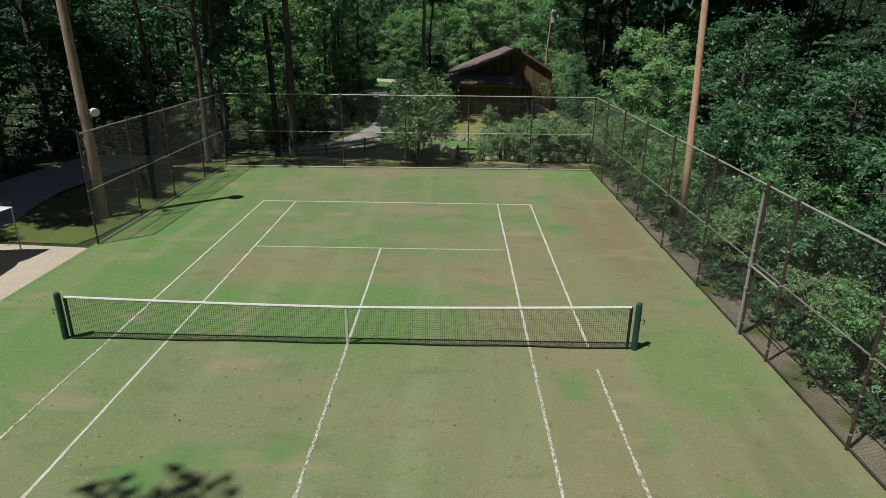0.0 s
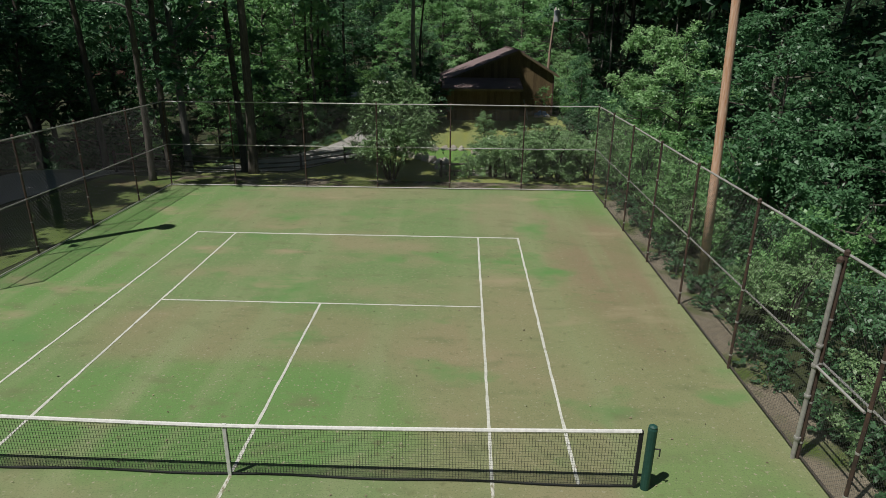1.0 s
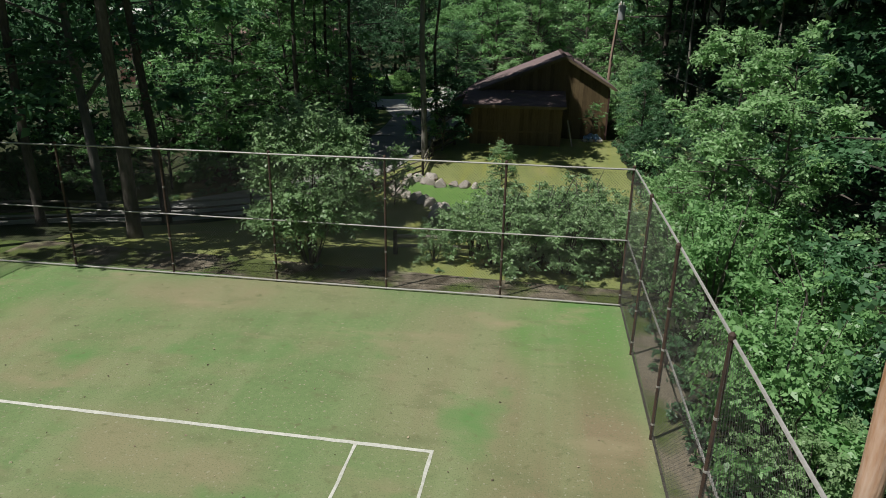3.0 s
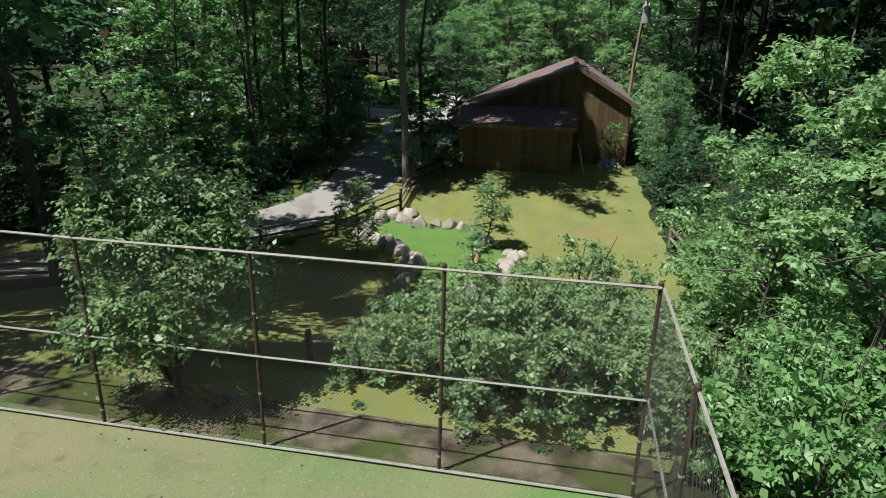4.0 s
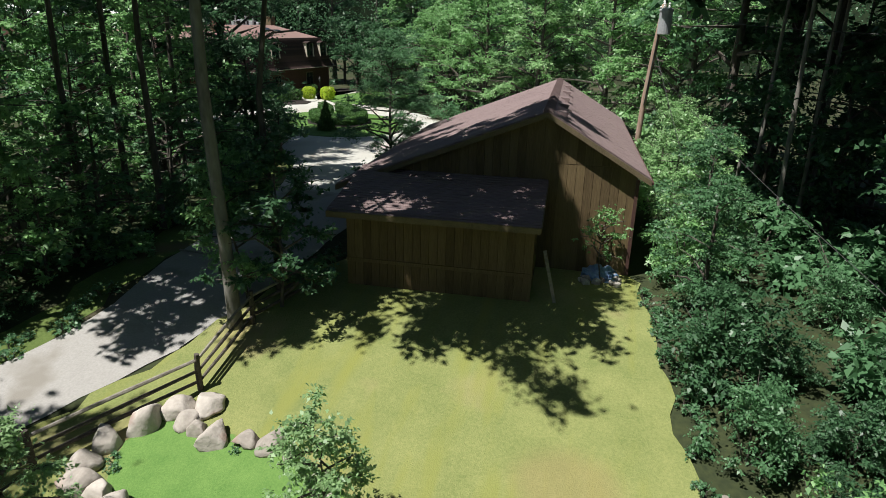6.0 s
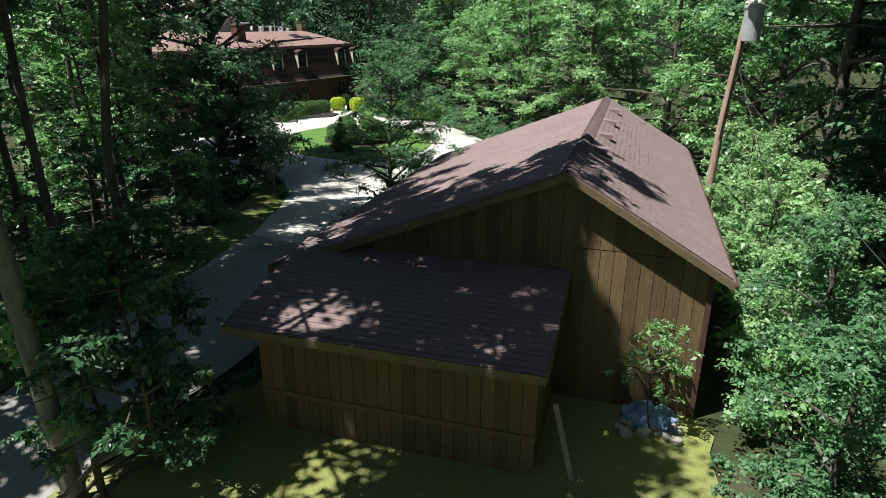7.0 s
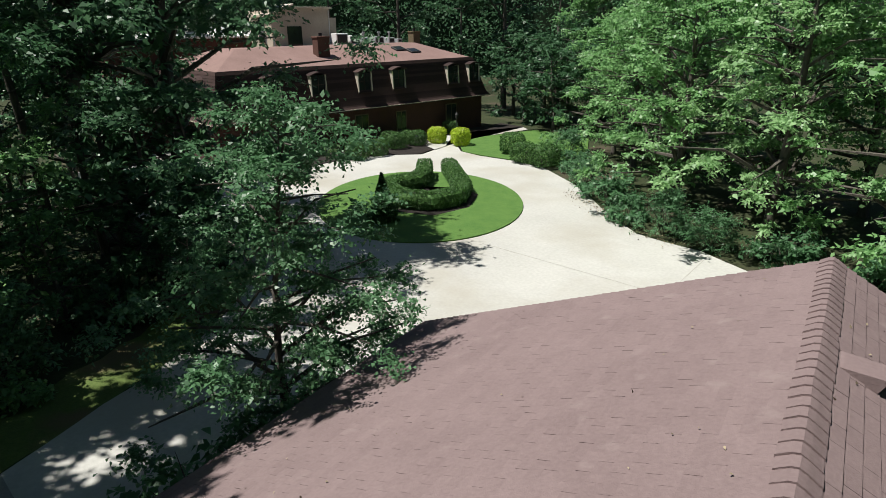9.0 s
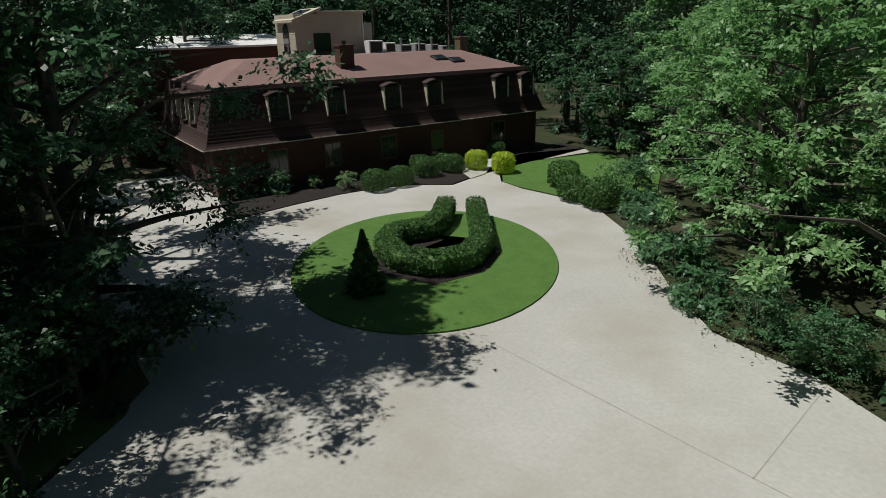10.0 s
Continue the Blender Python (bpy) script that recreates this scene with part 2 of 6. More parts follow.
LEAF_LIME = mat("leaf_lime", (0.14, 0.3, 0.1), (0.42, 0.64, 0.31), 0.5, 3, 0.4, 0, spec=0.5, rand=0.55, leaf=0.46)
LEAF_GREY = mat("leaf_grey_green", (0.135, 0.245, 0.1), (0.35, 0.52, 0.25), 0.6, 3, 0.42, 0, spec=0.5, rand=0.55, leaf=0.44)
LEAF_YELLOW = mat("leaf_yellow_green", (0.36, 0.5, 0.03), (0.6, 0.74, 0.08), 0.6, 3, 0.42, 0, spec=0.5, rand=0.5, leaf=0.44)
HEDGE = mat("boxwood_leaf", (0.025, 0.075, 0.02), (0.1, 0.215, 0.052), 0.8, 3, 0.55, 0, rand=0.55, leaf=0.2)
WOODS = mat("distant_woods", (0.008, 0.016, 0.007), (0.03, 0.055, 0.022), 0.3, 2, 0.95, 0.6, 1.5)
LITTER = mat("fallen_leaf", (0.06, 0.045, 0.03), (0.36, 0.3, 0.2), 2, 9, 0.9, 0, rand=0.8)


# ---- small builders ----
def finish(bm, name, material, smooth=False):
    me = bpy.data.meshes.new(name)
    bm.to_mesh(me)
    bm.free()
    me.materials.append(material)
    if smooth:
        me.polygons.foreach_set("use_smooth", [True] * len(me.polygons))
    return me


def part(name, bm, material, parent=None, label="", smooth=False):
    ob = new(name, finish(bm, name, material, smooth))
    if parent is not None:
        ob.parent = parent
    return tagged(ob, label)


def thing(name, label, category, at=(0, 0, 0), turn=0, group="", kind=""):
    ob = new(name)
    ob.empty_display_size = 0.2
    ob.matrix_basis = pose(*at, 0, 0, turn)
    return tagged(ob, label, category, group, kind)


def box(bm, lo, hi, m=None, bevel=0.0):
    vs = [bm.verts.new((x, y, z)) for x in (lo[0], hi[0]) for y in (lo[1], hi[1]) for z in (lo[2], hi[2])]
    if m is not None:
        for v in vs:
            v.co = m @ v.co
    fs = [bm.faces.new([vs[i] for i in f]) for f in ((0, 1, 3, 2), (4, 6, 7, 5), (0, 4, 5, 1), (2, 3, 7, 6), (0, 2, 6, 4), (1, 5, 7, 3))]
    if bevel:
        bmesh.ops.bevel(bm, geom=list({e for f in fs for e in f.edges}), offset=bevel, segments=1, affect='EDGES')
    return bm


def B(lo, hi, m=None, bevel=0.0):
    return box(bmesh.new(), lo, hi, m, bevel)


def tube(bm, pts, radii, segs=8, caps=True):
    """A round, tapering bar along points."""
    rings = []
    for i, p in enumerate(pts):
        p = Vector(p)
        d = (Vector(pts[min(i + 1, len(pts) - 1)]) - Vector(pts[max(i - 1, 0)])).normalized()
        side = d.cross(Vector((0, 0, 1)) if abs(d.z) < 0.9 else Vector((1, 0, 0))).normalized()
        up = side.cross(d)
        r = radii[i] if hasattr(radii, "__len__") else radii
        rings.append([bm.verts.new(p + (side * math.cos(a) + up * math.sin(a)) * r) for a in (2 * math.pi * k / segs for k in range(segs))])
    for a, b in zip(rings, rings[1:]):
        for k in range(segs):
            bm.faces.new((a[k], a[(k + 1) % segs], b[(k + 1) % segs], b[k]))
    if caps:
        bm.faces.new(rings[0][::-1])
        bm.faces.new(rings[-1])
    return bm


def T(pts, radii, segs=8):
    return tube(bmesh.new(), pts, radii, segs)


def lathe(profile, segs=16, at=(0, 0, 0)):
    bm = bmesh.new()
    rings = [[bm.verts.new((at[0] + r * math.cos(2 * math.pi * k / segs), at[1] + r * math.sin(2 * math.pi * k / segs), at[2] + z)) for k in range(segs)] for r, z in profile]
    for a, b in zip(rings, rings[1:]):
        for k in range(segs):
            bm.faces.new((a[k], a[(k + 1) % segs], b[(k + 1) % segs], b[k]))
    bm.faces.new(rings[0][::-1])
    bm.faces.new(rings[-1])
    return bm


def grid_mesh(name, pts, material, smooth=True):
    """A sheet from a rows x columns x 3 array."""
    rows, cols = pts.shape[:2]
    idx = np.arange(rows * cols).reshape(rows, cols)
    quads = np.stack([idx[:-1, :-1], idx[:-1, 1:], idx[1:, 1:], idx[1:, :-1]], -1).reshape(-1, 4)
    me = bpy.data.meshes.new(name)
    me.from_pydata(pts.reshape(-1, 3).tolist(), [], quads.tolist())
    me.materials.append(material)
    me.polygons.foreach_set("use_smooth", [smooth] * len(me.polygons))
    return me


def soup(name, verts, size, material):
    """Many loose polygons of the same corner count, N x size x 3."""
    n = len(verts)
    me = bpy.data.meshes.new(name)
    me.vertices.add(n * size)
    me.vertices.foreach_set("co", np.ascontiguousarray(verts, dtype=np.float32).ravel())
    me.loops.add(n * size)
    me.loops.foreach_set("vertex_index", np.arange(n * size, dtype=np.int32))
    me.polygons.add(n)
    me.polygons.foreach_set("loop_start", np.arange(0, n * size, size, dtype=np.int32))
    me.polygons.foreach_set("loop_total", np.full(n, size, dtype=np.int32))
    me.update(calc_edges=True)
    me.materials.append(material)
    return me


def smooth_step(a, b, v):
    t = np.clip((v - a) / (b - a), 0, 1)
    return t * t * (3 - 2 * t)


def land(x, y):
    """Height of the ground."""
    x, y = np.asarray(x, float), np.asarray(y, float)
    z = -1.85 * smooth_step(19.5, 30, y) + 1.4 * smooth_step(34, 44, y) - 0.65 * smooth_step(50, 66, y)
    return z + 0 * x


def land1(x, y):
    return float(land(x, y))


# ---- ground, drive, lawn ----
xs = np.concatenate([[-900, -400, -200, -120], np.arange(-80, 80.1, 2.0), [120, 200, 400, 900]])
ys = np.concatenate([[-900, -400, -200, -100], np.arange(-60, 160.1, 2.0), [200, 300, 500, 900]])
gx, gy = np.meshgrid(xs, ys)
gz = land(gx, gy) - 0.05
near_woods = ((gx < -18) & (gy < 56)) | (gx > 16)
gz += np.where(near_woods, 0.25 * np.sin(gx * 0.31) * np.cos(gy * 0.23), 0)
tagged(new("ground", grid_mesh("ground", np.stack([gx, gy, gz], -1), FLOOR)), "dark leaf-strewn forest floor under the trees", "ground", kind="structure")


def strip(name, left, right, material, lift, cols=8, step=1.0, rough=0.0, seed=1):
    """A sheet between two lines of plan points, laid on the land; the rims wander by rough metres."""
    def resample(line, n):
        p = np.array(line, float)
        d = np.r_[0, np.cumsum(np.hypot(*np.diff(p, axis=0).T))]
        s = np.linspace(0, d[-1], n)
        return np.stack([np.interp(s, d, p[:, 0]), np.interp(s, d, p[:, 1])], -1)
    n = max(4, int(sum(math.dist(a, b) for a, b in zip(left, left[1:])) / step))
    a, b = resample(left, n), resample(right, n)
    for _ in range(3):
        a[1:-1], b[1:-1] = (a[:-2] + 2 * a[1:-1] + a[2:]) / 4, (b[:-2] + 2 * b[1:-1] + b[2:]) / 4
    rng = np.random.default_rng(seed)
    if rough:
        a[:, 0] += rng.normal(0, rough, n)
        b[:, 0] += rng.normal(0, rough, n)
    f = np.linspace(0, 1, cols)[None, :, None]
    xy = a[:, None] * (1 - f) + b[:, None] * f
    z = land(xy[..., 0], xy[..., 1]) + lift
    return grid_mesh(name, np.concatenate([xy, z[..., None]], -1), material)


court = new("tennis_court", strip("court", [(-9.35, -22), (-9.35, 18.55)], [(9.3, -22), (9.3, 18.55)], COURT, 0.0, 12, 2))
tagged(court, "worn green and tan hard tennis court surface", "court", kind="structure")
drive_l = [(-13.3, 5.6), (-16.8, 9), (-18.2, 14), (-17.6, 21), (-14.2, 28), (-9.9, 32.9), (-7.4, 35.6), (-5.2, 38.0), (-4.5, 40.5), (-4.6, 44.5), (-4.8, 47), (-5.0, 50), (-5.6, 54), (-7.6, 60), (-11, 65.5)]
drive_r = [(-10.2, 2.0), (-13.0, 6), (-14.6, 13), (-13.7, 19), (-10.6, 25.2), (-6.4, 30.4), (-4.5, 33.3), (-2.95, 36.3), (-1.3, 39.0), (-0.3, 41.5), (0.1, 45), (0.2, 49), (0.3, 53), (0.2, 57), (0.2, 64.5)]
tagged(new("driveway", strip("driveway", drive_l[:9], drive_r[:9], ASPHALT, -0.015, 8, 0.8, 0.05)), "sun-dappled grey driveway curving along a rail fence", "driveway", kind="structure")
# this stretch carries part of its shade in the asphalt colour
tagged(new("upper_driveway", strip("upper_driveway", drive_l[8:13], drive_r[8:13], ASPHALT_SHADED, -0.014, 8, 0.8, 0.03)), "grey driveway beside the barn with shade in its colour", "driveway", kind="structure")
tagged(new("concrete_driveway", strip("concrete_driveway", drive_l[12:], drive_r[12:], CONCRETE, -0.013, 8, 0.8, 0.03)), "shaded concrete driveway joining the turnaround", "driveway", kind="structure")
tagged(new("concrete_apron", strip("concrete_apron", [(-17, 6.6), (-9.36, 6.0)], [(-15.0, -1), (-9.36, 1.0)], SAND, -0.01, 8, 0.8)), "pale worn paving beside the tennis court", "paving", kind="structure")
lawn_l = [(-9, 19.2), (-8.6, 24), (-6.6, 29.6), (-4.4, 33.2), (-2.85, 36.2), (-1.15, 39.2), (0.2, 42.6), (1.9, 46)]
lawn_r = [(9.8, 19.2), (11.2, 24), (12.6, 30), (12.6, 34), (12.1, 37), (11.7, 40.5), (11.4, 43.5), (11.3, 46)]
tagged(new("lawn", strip("lawn", lawn_l, lawn_r, GRASS, 0.0, 26, 0.6, 0.12)), "mown yellow-green lawn in front of the barn", "lawn", kind="structure")
tagged(new("roadside_grass", strip("roadside_grass", [(-9.5, 20), (-9.5, 8), (-10, 6.4)], [(-13, 20), (-14.5, 9), (-12.5, 6.5)], GRASS_SHADE, -0.03, 8, 0.8, 0.1)), "patchy grass beside the court", "grass", kind="structure")
tagged(new("verge", strip("verge", [(-19, 20), (-15.5, 28.5), (-11, 33.8), (-8.2, 36.8), (-6.4, 39), (-6.2, 44), (-6.8, 50), (-8.0, 55), (-9.8, 60), (-13.0, 65.8)], [(-17.5, 20.5), (-14.0, 27.8), (-9.7, 32.9), (-7.2, 35.6), (-5.1, 38.0), (-4.5, 44), (-4.9, 50), (-5.6, 54), (-7.6, 60), (-11, 65.3)], GRASS_SHADE, -0.03, 5, 0.8, 0.12)), "mossy grass verge along the driveway", "grass", kind="structure")
tagged(new("gravel_strip", strip("gravel_strip", [(9.3, -20), (9.3, 18.55)], [(10.05, -20), (10.1, 18.55)], GRAVEL, -0.02, 4, 1.0, 0.0)), "gravel and dirt strip behind the court fence", "gravel", kind="structure")
tagged(new("dirt_strip", strip("dirt_strip", [(-9.4, 18.5), (9.6, 18.5)], [(-9.4, 20.1), (9.6, 19.45)], shade_mix(shade_mix(GRAVEL.copy(), (0.055, 0.045, 0.03), 1.3, 0.4, 0.6), (0.085, 0.11, 0.03), 0.6, 0.48, 0.58, (3, 0, 0)), 0.012, 4, 0.8, 0.0)), "dirt and thin grass behind the far court fence", "dirt", kind="structure")
# lush hollow between boulders
POND_RIM = [(-0.1, 34.8), (1.0, 33.6), (1.6, 33.0), (2.4, 31.8), (2.6, 30.0), (3.2, 28.6), (4.6, 27.6), (5.6, 28.2), (5.8, 30.8), (5.9, 33.2), (5.3, 34.6), (4.2, 35.6), (2.8, 36.2), (1.4, 36.2), (0.2, 36.6), (-0.4, 35.8)]
rim = np.array(POND_RIM)
ctr = rim.mean(0)
th = np.arctan2(rim[:, 1] - ctr[1], rim[:, 0] - ctr[0])
order = np.argsort(th)
a = np.linspace(-np.pi, np.pi, 73)
rr = np.interp(a, th[order], np.hypot(*(rim - ctr).T)[order], period=2 * np.pi) + 0.25
f = np.linspace(0.02, 1, 12)[:, None]
px, py = ctr[0] + f * rr * np.cos(a), ctr[1] + f * rr * np.sin(a)
tagged(new("hollow", grid_mesh("hollow", np.stack([px, py, land(px, py) + 0.008 + 0.03 * (1 - f ** 6)], -1), POND)), "bright lush grass hollow ringed by boulders", "grass", kind="structure")

# ---- concrete turnaround ----
PLAZA_Z = -1.1
rim = [(0.35, 62.5), (0.6, 64.5), (9.0, 66), (11, 70.5), (5.0, 75.4), (3.1, 76.7), (1.5, 77.1), (0.1, 77.6), (-2.6, 80.6), (-4.4, 83.0), (-6.0, 84.9), (-9.5, 88.1), (-12, 89.0), (-15.2, 89.4), (-17.4, 90.2), (-19.3, 92.5),
       (-19.6, 96), (-17.6, 102), (-18.6, 103), (-21.4, 98.4), (-21.6, 95.4), (-19.6, 90.9), (-19.3, 87.7), (-21.4, 86.2), (-22.6, 84.2), (-23.3, 81.8), (-23.6, 78.6), (-23.7, 74.9), (-28.3, 76.9), (-37, 79.2), (-39, 72), (-31, 68.5), (-17, 66), (-11, 64.8), (-9.2, 62.5)]
bm = bmesh.new()
bm.faces.new([bm.verts.new((x, y, PLAZA_Z)) for x, y in rim])
bmesh.ops.triangulate(bm, faces=bm.faces[:])
tagged(part("turnaround", bm, CONCRETE), "pale concrete turnaround in front of the house", "paving", kind="structure")


def joint(name, p, q):
    d = Vector((q[0] - p[0], q[1] - p[1], 0))
    m = Matrix.Translation((p[0], p[1], PLAZA_Z + 0.003)) @ d.to_track_quat('X', 'Z').to_matrix().to_4x4()
    tagged(part(name, B((0, -0.014, 0), (d.length, 0.014, 0.004), m), SEAL), "thin filled joint in the concrete", "joint", kind="structure")


joint("slab_joint", (-6.0, 72.9), (9.0, 70.4))
joint("slab_joint", (3.1, 71.35), (3.5, 76.4))

# island: an oval of lawn
ISL_C, ISL_R, ISL_T = (-11.72, 77.05), (7.1, 5.56), -49.8
bm = bmesh.new()
ring = []
for k in range(64):
    t = 2 * math.pi * k / 64
    p = Matrix.Rotation(radians(ISL_T), 2) @ Vector((ISL_R[0] * math.cos(t), ISL_R[1] * math.sin(t)))
    ring.append((ISL_C[0] + p.x, ISL_C[1] + p.y))
top = [bm.verts.new((x, y, PLAZA_Z + 0.06)) for x, y in ring]
inner = [bm.verts.new((ISL_C[0] + (x - ISL_C[0]) * 0.6, ISL_C[1] + (y - ISL_C[1]) * 0.6, PLAZA_Z + 0.13)) for x, y in ring]
low = [bm.verts.new((x, y, PLAZA_Z - 0.05)) for x, y in ring]
for k in range(64):
    j = (k + 1) % 64
    bm.faces.new((low[k], low[j], top[j], top[k]))
    bm.faces.new((top[k], top[j], inner[j], inner[k]))
bm.faces.new(inner)
tagged(part("island", bm, ISLAND), "oval island of clipped green grass", "lawn", kind="structure")


def flat(name, pts, z, material, label, category):
    bm = bmesh.new()
    v = [bm.verts.new((x, y, z)) for x, y in pts]
    w = [bm.verts.new((x, y, z - 0.12)) for x, y in pts]
    bm.faces.new(v)
    for k in range(len(pts)):
        j = (k + 1) % len(pts)
        bm.faces.new((w[k], w[j], v[j], v[k]))
    bmesh.ops.triangulate(bm, faces=[f for f in bm.faces if len(f.verts) > 4])
    return tagged(part(name, bm, material), label, category, kind="structure")


flat("planting_bed", [(-23.7, 74.9), (-23.6, 78.6), (-23.3, 81.8), (-22.6, 84.2), (-21.4, 86.2), (-19.4, 87.7), (-19.7, 90.6), (-21.7, 95), (-21.4, 98.4), (-18.6, 103), (-21.5, 104), (-28.6, 76.9)], PLAZA_Z + 0.05, MULCH, "dark mulch bed along the house front", "planting bed")
flat("side_lawn", [(-17.2, 90.1), (-15.2, 89.5), (-12, 89.1), (-9.5, 88.3), (-8, 92), (-11, 100), (-16.8, 102), (-19.4, 96), (-19.1, 92.6)], PLAZA_Z + 0.05, ISLAND, "small clipped lawn beside the turnaround", "lawn")
flat("front_walk", [(-19.4, 89.6), (-19.5, 91.2), (-21.6, 95.6), (-23.2, 95.0), (-21.0, 90.6)], PLAZA_Z + 0.055, CONCRETE, "concrete walk to the house door", "path")

# ---- court lines ----
def line(name, x0, y0, x1, y1, material=LINE):
    bm = bmesh.new()
    n = max(1, int(max(x1 - x0, y1 - y0) / 0.25))
    rng = random.Random(name + str(x0))
    along_x = x1 - x0 > y1 - y0
    prev = None
    for k in range(n + 1):
        f = k / n
        j0, j1 = rng.uniform(-0.008, 0.008), rng.uniform(-0.008, 0.008)
        if along_x:
            x = x0 + (x1 - x0) * f
            cur = (bm.verts.new((x, y0 + j0, 0.006)), bm.verts.new((x, y1 + j1, 0.006)))
        else:
            y = y0 + (y1 - y0) * f
            cur = (bm.verts.new((x1 + j1, y, 0.006)), bm.verts.new((x0 + j0, y, 0.006)))
        if prev:
            bm.faces.new((prev[0], cur[0], cur[1], prev[1]))
        prev = cur
    tagged(part(name, bm, material), "worn white painted court line", "court line", "court lines", "structure")


w = 0.028
line("baseline", -5.485, 11.835, 5.485, 11.92)
line("service_line", -4.115, 6.4 - w, 4.115, 6.4 + w)
line("service_line", -4.115, -6.4 - w, 4.115, -6.4 + w, LINE_WORN)
for sgn in (1, -1):
    line("doubles_sideline", sgn * 5.45 - w, 0, sgn * 5.45 + w, 11.84, LINE)
    line("singles_sideline", sgn * 4.115 - w, 0, sgn * 4.115 + w, 11.84, LINE)
    line("doubles_sideline", sgn * 5.45 - w, -11.8, sgn * 5.45 + w, -0.9 if sgn > 0 else 0, LINE_WORN)
    line("singles_sideline", sgn * 4.115 - w, -11.8, sgn * 4.115 + w, 0, LINE_WORN if sgn > 0 else LINE)
line("centre_line", -w, 0, w, 6.37)
line("centre_line", -w, -6.37, w, 0, LINE_WORN)

# ---- net ----
net = thing("tennis_net", "sagging black tennis net with white top tape", "net")
XN = 6.3


def net_top(x):
    return 0.93 + 0.12 * (abs(x) / XN) ** 1.5


bm = bmesh.new()
r = 0.0022
for k in range(int(2 * XN / 0.048)):
    x = -XN + 0.05 + k * 0.048
    box(bm, (x - r, -r, 0.03), (x + r, r, net_top(x)))
for k in range(21):
    pts = [(x, 0.004, 0.03 + (net_top(x) - 0.03) * (k + 0.5) / 21) for x in np.linspace(-XN, XN, 25)]
    tube(bm, pts, r, 3)
tagged(part("netting", bm, NET, net), kind="stuff")
part("top_tape", T([(x, 0, net_top(x) - 0.015) for x in np.linspace(-XN, XN, 41)], 0.032, 6), TAPE, net, "white canvas top tape")
part("bottom_band", T([(x, 0.02 * math.sin(x * 2.1), 0.03) for x in np.linspace(-XN, XN, 41)], 0.016, 6), NET, net)
part("centre_strap", B((-0.03, -0.02, 0.0), (0.03, 0.02, 0.95), None, 0.004), TAPE, net, "white centre strap")
for sgn in (-1, 1):
    part("end_band", B((sgn * XN - 0.03, -0.02, 0.03), (sgn * XN + 0.03, 0.02, 1.05), None, 0.005), NET, net)
    post = thing("net_post", "dark green painted steel net post", "net post", (sgn * 6.46, 0, 0), group="net posts")
    part("shaft", lathe([(0.07, 0), (0.07, 1.08), (0.06, 1.11)], 12), POST_GREEN, post)
    part("cap", lathe([(0.062, 1.11), (0.062, 1.13), (0.03, 1.15)], 12), POST_GREEN, post)
    part("crank", T([(sgn * 0.06, -0.03, 0.75), (sgn * 0.14, -0.03, 0.75), (sgn * 0.14, -0.03, 0.62)], 0.012, 6), DARK, post)

# ---- chain-link fence ----
H = 3.62


def fence(name, p, q, posts, label, tilt=0.0, foot=None):
    """Posts, three rails and diamond wire from p to q in plan."""
    th = thing(name, label, "fence", group="court fences")
    p, q = Vector((*p, 0)), Vector((*q, 0))
    L = (q - p).length
    d = (q - p) / L
    nrm = Vector((-d.y, d.x, 0))
    for s in posts:
        c = p + d * s
        lean = Vector((random.uniform(-.02, .02), random.uniform(-.02, .02), 0))
        part("post", T([c, c + Vector((0, 0, H - 0.02)) + lean], 0.031, 8), RUST, th)
        part("post_cap", lathe([(0.042, H - 0.03), (0.042, H + 0.03), (0.02, H + 0.06)], 8, tuple(c + lean)), RUST, th)
        for z in (0.32, 1.08, 1.79, 2.55):
            part("tension_band", lathe([(0.036, z - 0.018), (0.037, z), (0.036, z + 0.018)], 8, tuple(c + lean * (z / H))), STEEL, th)
    for z, rad, nm in ((H - 0.03, 0.023, "top_rail"), (H * 0.495, 0.019, "middle_rail"), (0.05, 0.024, "bottom_rail")):
        k = max(2, int(L / 1.5))
        part(nm, T([p + d * (L * i / k) + Vector((0, 0, z + random.uniform(-.008, .008))) - nrm * 0.03 for i in range(k + 1)], rad, 6), foot if foot and z < 0.1 else STEEL, th)
    bm = bmesh.new()
    wr, gap = 0.002, 0.075
    top = H - 0.05
    for sgn in (-1, 1):
        s = -top
        while s < L:
            a0, z0, a1, z1 = s, 0.06, s + top - 0.06, top
            if a0 < 0:
                z0, a0 = z0 - a0, 0
            if a1 > L:
                z1, a1 = z1 - (a1 - L), L
            if a1 > a0 + 0.02:
                f = (lambda t: t) if sgn > 0 else (lambda t: L - t)
                tube(bm, [p + d * f(a0) + Vector((0, 0, z0)) + nrm * (0.004 * sgn), p + d * f(a1) + Vector((0, 0, z1)) + nrm * (0.004 * sgn)], wr, 3, False)
            s += gap
    tagged(part("wire_mesh", bm, WIRE, th), kind="stuff")
    for ob in th.children:
        for vv in ob.data.vertices:
            vv.co += nrm * (tilt * vv.co.z / H)
    return th


